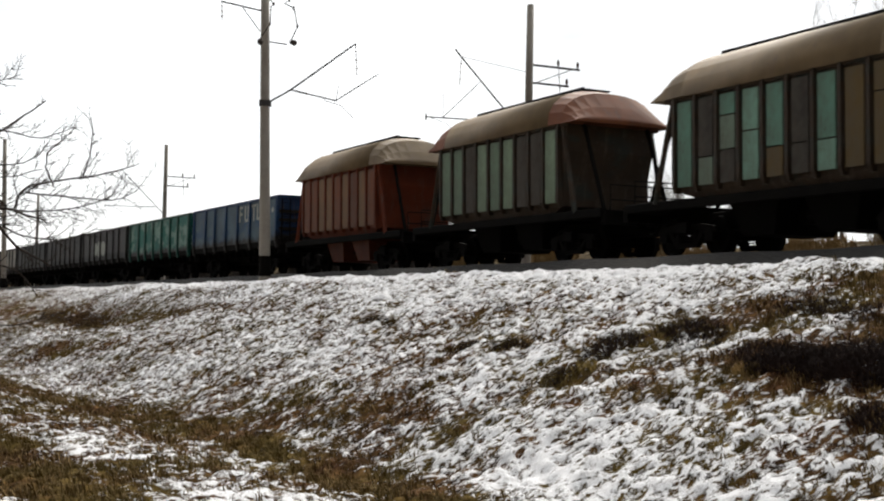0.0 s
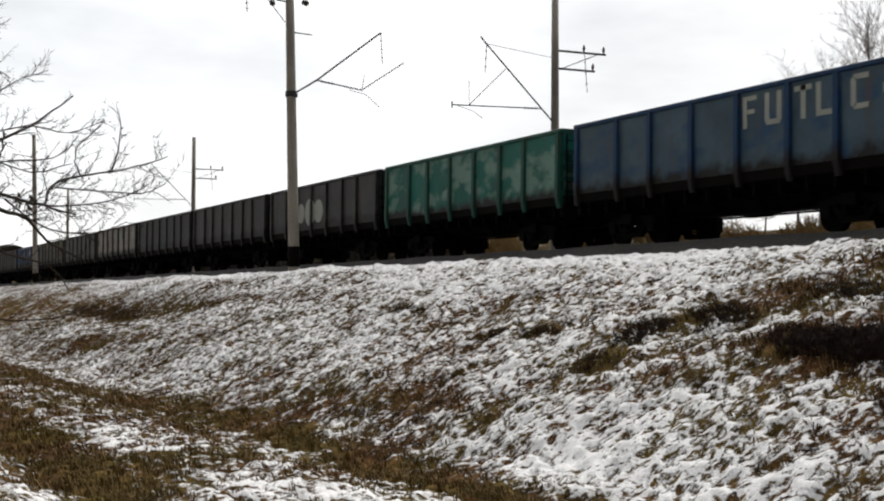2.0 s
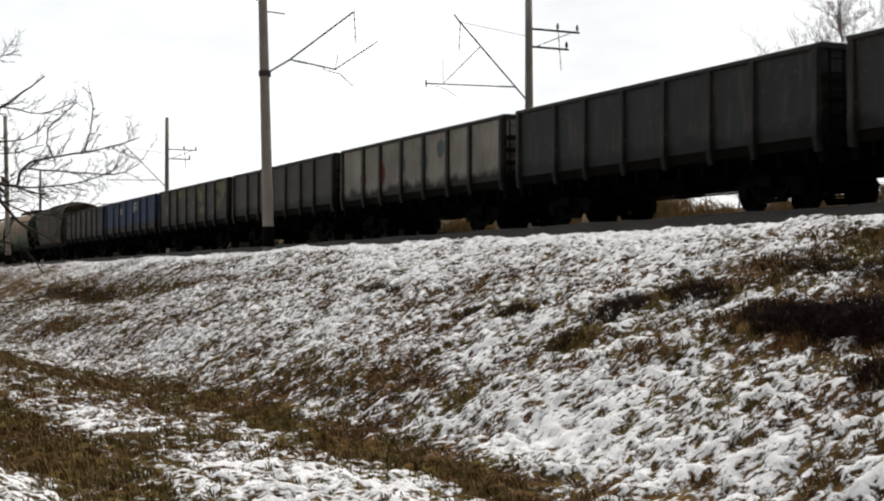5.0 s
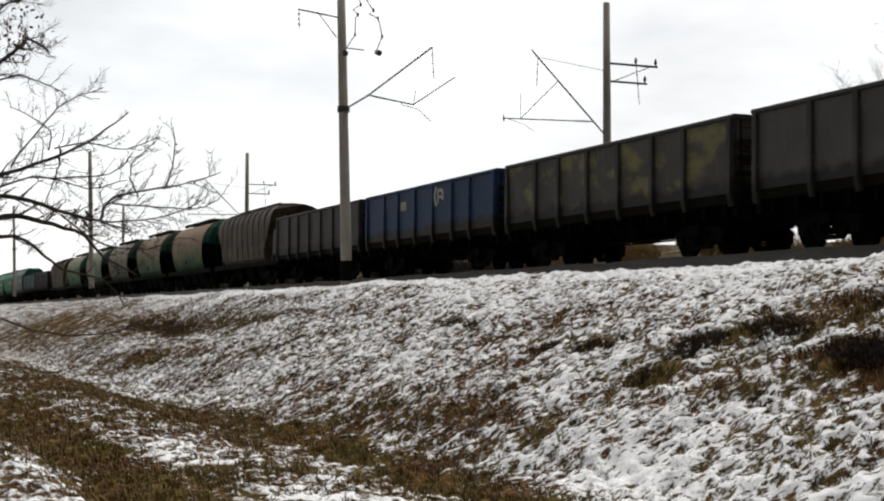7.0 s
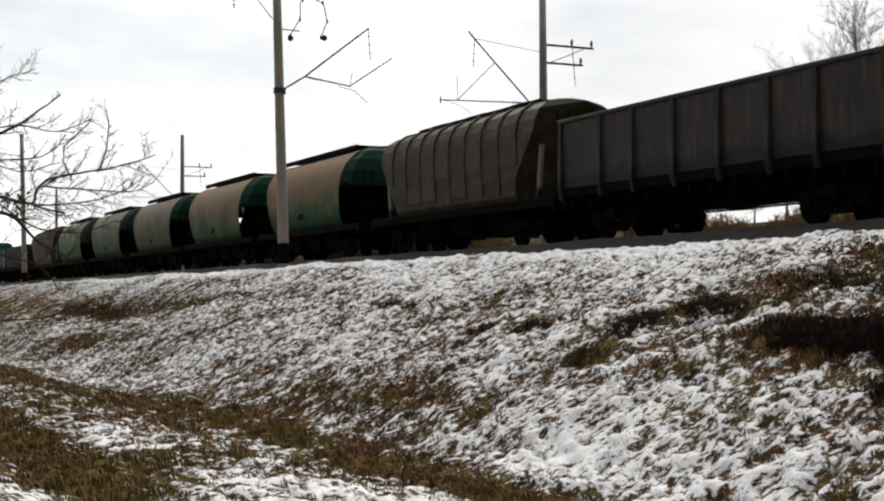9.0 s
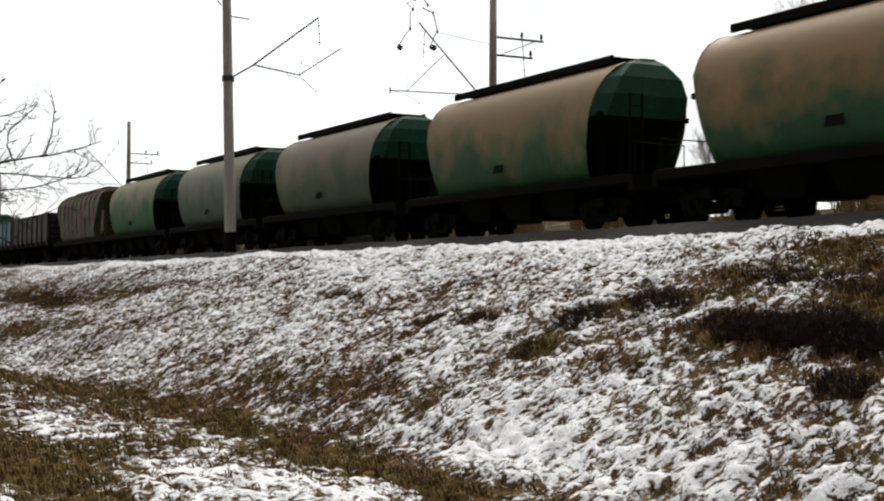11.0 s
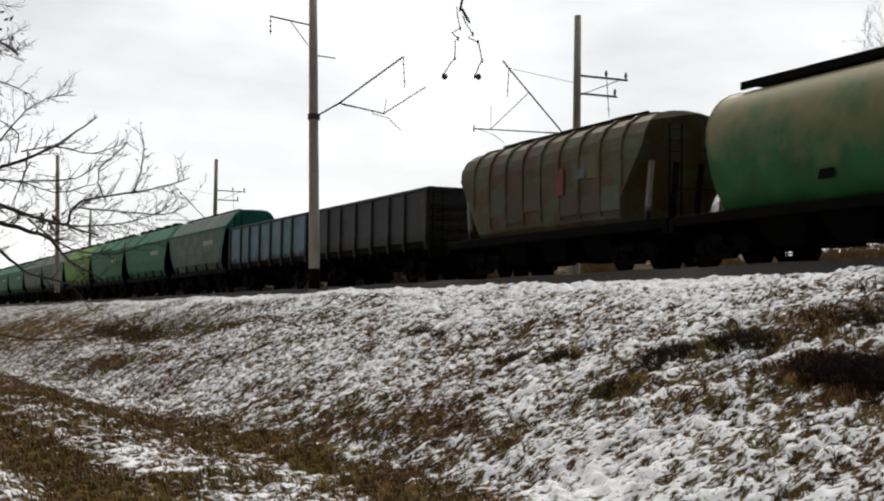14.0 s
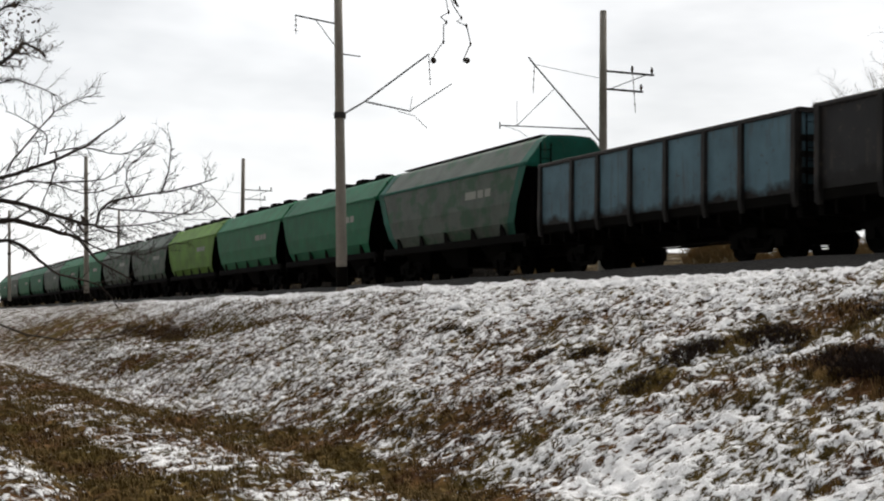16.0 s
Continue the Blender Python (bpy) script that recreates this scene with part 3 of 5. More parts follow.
def arch(top, half, eave, steps=6, power=2.4):
    """Half-open roof profile from eave to eave."""
    out = []
    for i in range(steps * 2 + 1):
        a = math.pi * i / (steps * 2)
        c, s_ = math.cos(a), math.sin(a)
        out.append((-half * math.copysign(abs(c) ** (2 / power), c), eave + (top - eave) * abs(s_) ** (2 / power)))
    return out


def cement_hopper(label, mat, panel_mat, roof_mat, s, split):
    w = empty("cement_hopper_wagon")
    rng = random.Random(int(s * 10))
    # body shell: hopper ends slope in towards the bottom, sides stand nearly upright
    body = Geo()
    rings = []
    for z, hx, hy in ((1.30, 2.9, 1.25), (1.55, 3.75, 1.38), (2.4, 3.85, 1.42), (3.1, 4.0, 1.45), (3.9, 4.05, 1.47)):
        rings.append([(-hx, -hy, z), (hx, -hy, z), (hx, hy, z), (-hx, hy, z)])
    body.loft(rings)
    part("body", body, mat, w)
    xs = [-3.72 + i * 7.44 / 9 for i in range(10)]
    for sy in (-1, 1):
        for x in xs:
            part("rib", cached("cement_rib", lambda: Geo().loft([[(-0.06, 0.1, z), (0.06, 0.1, z), (0.05, -d, z), (-0.05, -d, z)] for z, d in ((1.5, 0.02), (1.7, 0.08), (3.75, 0.08), (3.9, 0.06))]), mat), None, w,
                 at=pose(x, sy * 1.45, 0, -sy * 1.2, 0, 0 if sy < 0 else 180))
        for i in range(9):
            cuts = [1.62, 3.72]
            if split:
                cuts = rng.choice(([1.62, 2.3, 3.72], [1.62, 2.75, 3.72], [1.62, 3.1, 3.72], [1.62, 2.4, 3.2, 3.72], [1.62, 3.72]))
            for a, b in zip(cuts, cuts[1:]):
                part("panel", Geo().box(-0.27, 0.27, -0.018, 0.018, a + 0.02, b - 0.02), panel_mat, w, at=pose((xs[i] + xs[i + 1]) / 2, sy * 1.475, 0, -sy * 1.2))
        part("side_sill", cached("cement_sill", lambda: Geo().slab(-5.9, 5.9, -0.08, 0.08, 1.12, 1.36, 0.02), SOOT_SHADE), None, w, at=pose(0, sy * 1.42, 0))
        part("eave_rail", cached("cement_eave", lambda: Geo().slab(-4.15, 4.15, -0.05, 0.05, 3.78, 3.92, 0.02), mat), None, w, at=pose(0, sy * 1.5, 0))
    rr = []
    for x, k, dz in ((-4.68, 0.97, 0.10), (-4.64, 0.97, 0.16), (-4.38, 0.96, 0.45), (-3.95, 0.97, 0.86), (-3.3, 1.0, 1.0), (0, 1.0, 1.02), (3.3, 1.0, 1.0), (3.95, 0.97, 0.86), (4.38, 0.96, 0.45), (4.64, 0.97, 0.16), (4.68, 0.97, 0.10)):
        p = arch(3.84 + 1.12 * dz, 1.66 * k, 3.84)
        rr.append([(x, y, z) for y, z in p])
    part("roof", Geo().loft(rr[4:7]), TAN_ROOF, w, smooth=True)
    part("roof_hood", Geo().loft(rr[:5]), roof_mat, w)
    part("roof_hood", Geo().loft(rr[6:]), roof_mat, w)
    part("roof_walkway", cached("cement_walk", lambda: Geo().box(-3.3, 3.3, -0.45, 0.45, 4.98, 5.02).box(-3.3, 3.3, -0.47, -0.43, 4.92, 5.06), SOOT_SHADE), None, w)
    for i in range(4):
        part("roof_hatch", cached("cement_hatch", lambda: Geo().tube([(0, 0, 4.86), (0, 0, 5.04), (0, 0, 5.07)], [0.33, 0.33, 0.2], 12), roof_mat), None, w, at=pose(-2.5 + i * 1.7, 0, 0))
    for sx in (-1, 1):
        part("end_platform", cached("cement_platform", lambda: Geo().slab(-1.1, 1.1, -1.4, 1.4, 1.14, 1.24, 0.02), SOOT_SHADE), None, w, at=pose(sx * 4.95, 0, 0))
        for sy in (-1, 1):
            part("brace", cached("cement_brace", lambda: Geo().tube([(0, 0, 1.2), (-1.15, 0.0, 3.8)], 0.065, 6), SOOT_SHADE), None, w, at=pose(sx * 5.45, sy * 1.05, 0, 0, 0, 0 if sx > 0 else 180))
            part("corner_post", cached("cement_corner", lambda: Geo().tube([(0.62, 0, 1.3), (-0.1, 0.0, 3.85)], 0.075, 6), mat), None, w, at=pose(sx * 3.95, sy * 1.48, 0, 0, 0, 0 if sx > 0 else 180))
        part("hand_rail", cached("cement_handrail", lambda: Geo().tube([(0, -1.2, 1.2), (0, -1.2, 2.0), (0, 1.2, 2.0), (0, 1.2, 1.2)], 0.02, 5).tube([(0, -1.2, 1.6), (0, 1.2, 1.6)], 0.02, 5), SOOT_SHADE), None, w, at=pose(sx * 5.9, 0, 0))
        part("chute", cached("cement_chute", lambda: Geo().loft([[(-0.9, -1.1, 1.3), (0.9, -1.1, 1.3), (0.9, 1.1, 1.3), (-0.9, 1.1, 1.3)], [(-0.55, -0.9, 0.42), (0.55, -0.9, 0.42), (0.55, 0.9, 0.42), (-0.55, 0.9, 0.42)]]), mat if mat is RED_OXIDE else SOOT_SHADE), None, w, at=pose(sx * 1.3, 0, 0))
    chassis(w, 6.45)
    WAGONS.append((w, s))
    return tagged(w, label, "freight wagon", "wagons of the freight train")


GRAIN = [(1.26, 1.30), (1.43, 1.75), (1.53, 2.25), (1.57, 2.75), (1.555, 3.1), (1.49, 3.42), (1.36, 3.72), (1.17, 3.98), (0.93, 4.20), (0.64, 4.36), (0.32, 4.45), (0.0, 4.48)]


def grain_hopper(label, mat, end_mat, s):
    w = empty("grain_hopper_wagon")
    prof = GRAIN + [(-y, z) for y, z in reversed(GRAIN[:-1])]

    def edge(z):
        """Half length of the shell: the ends lean out towards the roof."""
        return 4.18 + 0.24 * (z - 1.3)
    def facets(levels):
        """Rows across the end at the given heights, standing out from the shell's edge."""
        g = Geo()
        hs, ws = [z for _, z in GRAIN], [y for y, _ in GRAIN]
        for k, (z, out) in enumerate(levels):
            half = float(np.interp(z, hs, ws))
            g.v += [(edge(z), -half, z), (edge(z) + out, -0.80 * half, z), (edge(z) + out, 0.80 * half, z), (edge(z), half, z)]
            if k:
                n = 4 * k
                g.f += [(n - 4 + j, n - 3 + j, n + 1 + j, n + j) for j in range(3)]
        return g
    part("shell", Geo().loft([[(k * edge(z), y, z) for y, z in prof] for k in (-1, -0.5, 0.0, 0.5, 1)], False), mat, w, smooth=True)
    for sx in (-1, 1):
        back = pose(0, 0, 0, 0, 0, 0 if sx > 0 else 180)
        # end: facets that lean out below the roof, slope sheet tucked in beneath
        part("end_hood", cached("grain_hood", lambda: facets(((4.45, 0.03), (4.32, 0.20), (3.95, 0.42))), end_mat), None, w, at=back)
        part("end_plate", cached("grain_end", lambda: facets(((3.95, 0.425), (3.90, 0.43), (3.48, 0.50), (2.93, 0.40))), end_mat), None, w, at=back)
        # slope sheet near black: the shade of the recess is in its colour
        part("slope_sheet", cached("grain_slope", lambda: Geo().loft([[(4.97, -1.25, 2.95), (4.97, 1.25, 2.95), (3.0, 1.25, 1.4), (3.0, -1.25, 1.4)], [(4.87, -1.25, 2.95), (4.87, 1.25, 2.95), (2.9, 1.25, 1.4), (2.9, -1.25, 1.4)]]), SOOT_SHADE), None, w, at=back)
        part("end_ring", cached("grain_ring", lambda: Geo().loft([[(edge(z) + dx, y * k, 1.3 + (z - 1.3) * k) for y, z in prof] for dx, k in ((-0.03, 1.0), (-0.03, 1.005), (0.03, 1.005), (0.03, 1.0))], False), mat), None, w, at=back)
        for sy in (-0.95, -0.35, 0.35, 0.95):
            part("end_strut", cached("grain_strut", lambda: Geo().slab(-0.05, 0.05, -0.05, 0.05, 1.2, 2.95, 0.01), SOOT_SHADE), None, w, at=pose(sx * 4.3, sy, 0))
        part("end_beam", cached("grain_beam", lambda: Geo().slab(4.5, 4.90, -1.45, 1.45, 2.88, 3.02, 0.02), SOOT_SHADE), None, w, at=pose(0, 0, 0, 0, 0, 0 if sx > 0 else 180))
        part("end_platform", cached("grain_platform", lambda: Geo().slab(-1.2, 1.2, -1.45, 1.45, 1.14, 1.26, 0.02), SOOT_SHADE), None, w, at=pose(sx * 5.2, 0, 0))
        part("hand_rail", cached("grain_handrail", lambda: Geo().tube([(0, -1.3, 1.2), (0, -1.3, 2.1), (0, 0.2, 2.1), (0, 0.2, 1.2)], 0.02, 5), SOOT_SHADE), None, w, at=pose(sx * 6.3, 0, 0))
        ladder(w, sx * 5.34, sx * -0.6, 1.25, 3.5, SOOT_SHADE, 90)
    part("side_sill", cached("grain_sill", lambda: Geo().slab(-6.2, 6.2, -1.45, -1.28, 1.08, 1.34, 0.02).slab(-6.2, 6.2, 1.28, 1.45, 1.08, 1.34, 0.02), SOOT_SHADE), None, w)
    part("roof_walkway", cached("grain_walk", lambda: Geo().box(-4.4, 4.4, -0.66, 0.66, 4.54, 4.58).box(-4.4, 4.4, -0.70, -0.64, 4.42, 4.62).box(-4.4, 4.4, 0.64, 0.70, 4.42, 4.62), SOOT_SHADE), None, w)
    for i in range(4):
        part("roof_hatch", cached("grain_hatch", lambda: Geo().slab(-0.35, 0.35, -0.4, 0.4, 4.44, 4.60, 0.03), SOOT_SHADE), None, w, at=pose(-2.7 + i * 1.8, 0, 0))
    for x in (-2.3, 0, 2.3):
        part("chute", cached("grain_chute", lambda: Geo().loft([[(-1.15, -1.2, 1.4), (1.15, -1.2, 1.4), (1.15, 1.2, 1.4), (-1.15, 1.2, 1.4)], [(-0.6, -0.9, 0.45), (0.6, -0.9, 0.45), (0.6, 0.9, 0.45), (-0.6, 0.9, 0.45)]]), SOOT_SHADE), None, w, at=pose(x, 0, 0))
    part("side_stencil", Geo().box(-0.25, 0.25, -0.006, 0.006, -0.28, 0.28), SOOT_SHADE, w, at=pose(-0.2, -1.47, 2.05, -14))
    chassis(w, 6.8, pivot=4.6)
    WAGONS.append((w, s))
    return tagged(w, label, "freight wagon", "wagons of the freight train")


MODERN = [(1.30, 1.30), (1.50, 1.75), (1.58, 2.4), (1.58, 3.55), (1.52, 3.68), (0.95, 4.42), (0.75, 4.55), (0.0, 4.58)]


def modern_hopper(label, mat, trim_mat, s, hatches):
    w = empty("covered_hopper_wagon")
    prof = MODERN + [(-y, z) for y, z in reversed(MODERN[:-1])]

    def half_len(z):
        return 5.5 + 1.32 * min(1.0, (z - 1.3) / 2.3)
    shell = Geo().loft([[(k * half_len(z), y, z) for y, z in prof] for k in (-1, -0.5, 0, 0.5, 1)], False)
    part("shell", shell, mat, w)
    for sx in (-1, 1):
        part("end_trim", cached("modern_trim", lambda: Geo().loft([[(half_len(z) + dx, y * k, 1.3 + (z - 1.3) * k) for y, z in prof] for dx, k in ((-0.5, 1.0), (-0.5, 1.006), (0.04, 1.006), (0.04, 1.0))], False), trim_mat), None, w, at=pose(0, 0, 0, 0, 0, 0 if sx > 0 else 180))
        part("end_plate", cached("modern_end", lambda: Geo().loft([[(half_len(z) + dx, y * k, 2.6 + (z - 2.6) * k) for y, z in prof if z > 3.3] for dx, k in ((0.0, 1.0), (0.03, 0.99), (0.05, 0.96))]), trim_mat), None, w, at=pose(0, 0, 0, 0, 0, 0 if sx > 0 else 180))
        # dark sheet carries the painted shade between the wagon ends
        part("slope_sheet", cached("modern_slope", lambda: Geo().loft([[(6.5 - d, -1.54, 3.5), (6.5 - d, 1.54, 3.5), (4.3 - d, 1.3, 1.35), (4.3 - d, -1.3, 1.35)] for d in (0.0, 0.06)]), SOOT_SHADE), None, w, at=pose(0, 0, 0, 0, 0, 0 if sx > 0 else 180))
        for sy in (-1.0, -0.35, 0.35, 1.0):
            part("end_strut", cached("modern_strut", lambda: Geo().slab(-0.05, 0.05, -0.05, 0.05, 1.2, 3.4, 0.01), SOOT_SHADE), None, w, at=pose(sx * 6.1, sy, 0))
        part("end_platform", cached("modern_platform", lambda: Geo().slab(-0.8, 0.8, -1.42, 1.42, 1.12, 1.24, 0.02), SOOT_SHADE), None, w, at=pose(sx * 5.9, 0, 0))
        ladder(w, sx * 6.88, sx * -0.9, 1.25, 4.3, SOOT_SHADE, 90)
    for sy in (-1, 1):
        part("knee_rail", cached("modern_knee", lambda: Geo().slab(-6.75, 6.75, -0.03, 0.03, 3.56, 3.66, 0.01), trim_mat), None, w, at=pose(0, sy * 1.59, 0))
        part("side_sill", cached("modern_sill", lambda: Geo().slab(-6.5, 6.5, -0.08, 0.08, 1.08, 1.36, 0.02), SOOT_SHADE), None, w, at=pose(0, sy * 1.38, 0))
        for i in range(5):
            part("gusset", cached("modern_gusset", lambda: Geo().loft([[(-0.25, 0.0, 1.32), (0.25, 0, 1.32), (0.25, 0.04, 1.32), (-0.25, 0.04, 1.32)], [(-0.05, -0.09, 1.72), (0.05, -0.09, 1.72), (0.05, -0.05, 1.72), (-0.05, -0.05, 1.72)]]), SOOT_SHADE), None, w, at=pose(-4.8 + i * 2.4, sy * 1.44, 0, 0, 0, 0 if sy < 0 else 180))
    part("roof_walkway", cached("modern_walk", lambda: Geo().box(-6.2, 6.2, -0.72, -0.5, 4.62, 4.66).box(-6.2, 6.2, 0.5, 0.72, 4.62, 4.66), SOOT_SHADE), None, w)
    for i in range(5 if hatches else 0):
        for sy in (-0.5, 0.5):
            part("roof_hatch", cached("modern_hatch", lambda: Geo().slab(-0.4, 0.4, -0.28, 0.28, 4.55, 4.78, 0.05), SOOT_SHADE), None, w, at=pose(-5.0 + i * 2.5, sy, 0))
    for x in (-3.6, 0, 3.6):
        part("chute", cached("modern_chute", lambda: Geo().loft([[(-1.5, -1.25, 1.35), (1.5, -1.25, 1.35), (1.5, 1.25, 1.35), (-1.5, 1.25, 1.35)], [(-0.7, -0.9, 0.45), (0.7, -0.9, 0.45), (0.7, 0.9, 0.45), (-0.7, 0.9, 0.45)]]), SOOT_SHADE), None, w, at=pose(x, 0, 0))
    for x0, x1 in ((2.0, 2.9), (3.05, 3.5), (3.65, 4.1)):
        part("lettering", Geo().box(x0, x1, -0.004, 0.004, 2.75, 3.02), BLUE_LETTER, w, at=pose(0, -1.588, 0))
    chassis(w, 7.05)
    WAGONS.append((w, s))
    return w


def ribbed_hopper(label, mat, roof_mat, s, bay_mat, mark=None):
    """Mineral hopper: ribbed sides that run over a rounded roof, ends sloping in below."""
    w = empty("ribbed_hopper_wagon")
    rng = random.Random(int(-s))
    P = [(1.30, 1.32), (1.42, 1.5), (1.44, 1.62), (1.47, 2.0), (1.50, 2.4), (1.52, 3.35), (1.46, 3.72), (1.28, 4.05), (0.95, 4.28), (0.5, 4.40), (0.0, 4.44)]
    prof = P + [(-y, z) for y, z in reversed(P[:-1])]

    def half_len(z):
        return 4.5 + 1.30 * min(1.0, max(0.0, (z - 1.9) / 1.5)) - 0.25 * max(0, (z - 4.0) / 0.4)
    part("shell", Geo().loft([[(k * half_len(z), y, z) for y, z in prof] for k in (-1, -0.6, 0, 0.6, 1)]), mat, w)
    for i in range(9):
        x = -4.7 + i * 9.4 / 8
        zs = [q for q in prof if q[1] > (1.5 if abs(x) < 4.6 else 2.1)]
        part("rib", Geo().loft([[(x + dx, y * k, 2.0 + (z - 2.0) * k) for y, z in zs] for dx, k in ((-0.08, 0.99), (-0.06, 1.028), (0.06, 1.028), (0.08, 0.99))], False), mat, w)
    for sy in (-1, 1):
        for i in range(8):
            x = -4.7 + (i + 0.5) * 9.4 / 8
            for z0, z1, y in rng.choice((((2.42, 3.30, 1.512),), ((1.72, 2.25, 1.475), (2.7, 3.4, 1.516)), ((2.0, 2.9, 1.502),), ((1.72, 2.5, 1.488),), ())):
                part("bay_panel", Geo().box(-0.50, 0.50, -0.012, 0.012, z0, z1), bay_mat, w, at=pose(x, sy * y, 0))
    part("roof_walkway", cached("ribbed_walk", lambda: Geo().box(-4.5, 4.5, -0.5, 0.5, 4.47, 4.50).box(-4.5, 4.5, -0.53, -0.48, 4.44, 4.54), SOOT_SHADE), None, w)
    for i in range(3):
        part("roof_hatch", cached("ribbed_hatch", lambda: Geo().slab(-0.6, 0.6, -0.5, 0.5, 4.40, 4.58, 0.05), roof_mat), None, w, at=pose(-3 + i * 3, 0, 0))
    for sx in (-1, 1):
        for sy in (-1.2, -0.4, 0.4, 1.2):
            part("end_strut", cached("ribbed_strut", lambda: Geo().slab(-0.06, 0.06, -0.06, 0.06, 1.2, 3.0, 0.01), PALE_GREY_PAINT if abs(sy) > 1 else SOOT_SHADE), None, w, at=pose(sx * 5.35, sy, 0, 0, sx * 8))
        part("end_platform", cached("ribbed_platform", lambda: Geo().slab(-1.2, 1.2, -1.42, 1.42, 1.12, 1.24, 0.02), SOOT_SHADE), None, w, at=pose(sx * 5.75, 0, 0))
        ladder(w, sx * 6.3, sx * -0.8, 1.25, 3.9, SOOT_SHADE, 90)
    for sy in (-1, 1):
        part("side_sill", cached("ribbed_sill", lambda: Geo().slab(-6.9, 6.9, -0.08, 0.08, 1.06, 1.34, 0.02), SOOT_SHADE), None, w, at=pose(0, sy * 1.38, 0))
    for x in (-2.6, 0, 2.6):
        part("chute", cached("ribbed_chute", lambda: Geo().loft([[(-1.1, -1.2, 1.35), (1.1, -1.2, 1.35), (1.1, 1.2, 1.35), (-1.1, 1.2, 1.35)], [(-0.6, -0.9, 0.45), (0.6, -0.9, 0.45), (0.6, 0.9, 0.45), (-0.6, 0.9, 0.45)]]), SOOT_SHADE), None, w, at=pose(x, 0, 0))
    chassis(w, 7.3)
    if mark:
        mark(w)
    WAGONS.append((w, s))
    return tagged(w, label, "freight wagon", "wagons of the freight train")


def panel_paint(name, tones, seed):
    """Panels of one wagon repainted at different times: each takes one of the tones."""
    m, n, l, b = nodes_of(name)
    oi = n.new("ShaderNodeObjectInfo")
    tc = n.new("ShaderNodeTexCoord")
    k = len(tones)
    r = n.new("ShaderNodeValToRGB")
    r.color_ramp.interpolation = "CONSTANT"
    e = r.color_ramp.elements
    while len(e) < k:
        e.new(0.5)
    for i, (p, c) in enumerate(tones):
        e[i].position, e[i].color = p, (*c, 1)
    l.new(oi.outputs["Random"], r.inputs["Fac"])
    v = tc.outputs["Object"]
    col = mix(n, l, ramp(n, l, noise_node(n, l, v, 2.2, 5), ((0.3, 0.0), (0.7, 1.0))), r.outputs["Color"], (0.10, 0.09, 0.07))
    col = mix(n, l, 0.6, r.outputs["Color"], col)
    st = ramp(n, l, noise_node(n, l, v, 3, 6, 0.7, (3, 3, 0.5)), ((0.55, 0.0), (0.72, 0.85)))
    col = mix(n, l, st, col, RUST)
    l.new(col, b.inputs["Base Color"])
    b.inputs["Roughness"].default_value = 0.7
    b.inputs["Specular IOR Level"].default_value = 0.25
    return m


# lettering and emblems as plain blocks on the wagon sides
def marks(rects, mat, name="lettering"):
    def put(w):
        for x0, x1, z0, z1 in rects:
            part(name, Geo().box(x0, x1, -0.004, 0.004, z0, z1), mat, w, at=pose(0, -1.536, 0))
    return put


def blue_letters(w):
    # five worn pale letters, drawn as plain strokes
    letters = ((1.12, ((0, 0.14, 0, 1), (0.15, 0.5, 0.86, 1), (0.15, 0.42, 0.44, 0.58))), (1.92, ((0, 0.16, 0.1, 1), (0.42, 0.58, 0.1, 1), (0.05, 0.53, 0, 0.16))),
               (2.95, ((0.21, 0.37, 0, 1), (0, 0.58, 0.84, 1))), (3.66, ((0, 0.16, 0, 1), (0.16, 0.5, 0, 0.16))), (4.75, ((0, 0.16, 0.1, 0.9), (0.08, 0.52, 0.84, 1), (0.08, 0.52, 0, 0.16))))
    for x, strokes in letters:
        for a, b, c, d in strokes:
            part("lettering", Geo().box(x + a, x + b, -0.004, 0.004, 2.50 + 0.74 * c, 2.50 + 0.74 * d), BLUE_LETTER, w, at=pose(0, -1.537, 0))
    part("number_plate", Geo().box(5.7, 5.95, -0.004, 0.004, 2.75, 2.95), BLUE_LETTER, w, at=pose(0, -1.537, 0))


def disc_mark(w, x, z, r, mat, squash=1.0, y=-1.54):
    part("graffiti", Geo().loft([[(x + r * math.cos(a), yy, z + r * squash * math.sin(a)) for a in (i * 0.3927 for i in range(16))] for yy in (y, y + 0.006)]), mat, w)


def graffiti_circles(w):
    for x, r in ((-2.35, 0.48), (-1.15, 0.66), (-0.1, 0.55)):
        disc_mark(w, x, 2.25, r, BLUE_LETTER, 0.9)


def emblem(w):
    # broken white ring with an upright stroke and two short bars
    def arc(a0, a1):
        pts = [radians(a0 + (a1 - a0) * i / 5) for i in range(6)]
        ring_ = [(1.5 + r * math.cos(a), 2.9 + r * math.sin(a)) for r, seq in ((0.46, pts), (0.33, pts[::-1])) for a in seq]
        return Geo().loft([[(x, y, z) for x, z in ring_] for y in (-0.004, 0.004)])
    for a0, a1 in ((120, 240), (-25, 35)):
        part("emblem_arc", arc(a0, a1), WHITE_MARK, w, at=pose(0, -1.548, 0))
    for x0, x1, z0, z1 in ((1.38, 1.48, 2.62, 3.18), (1.54, 1.80, 3.06, 3.18), (1.54, 1.76, 2.82, 2.92)):
        part("emblem_bar", Geo().box(x0, x1, -0.004, 0.004, z0, z1), WHITE_MARK, w, at=pose(0, -1.548, 0))
    part("lettering", Geo().box(-2.5, -1.85, -0.004, 0.004, 2.6, 2.95), PALE_GREY_PAINT, w, at=pose(0, -1.54, 0))


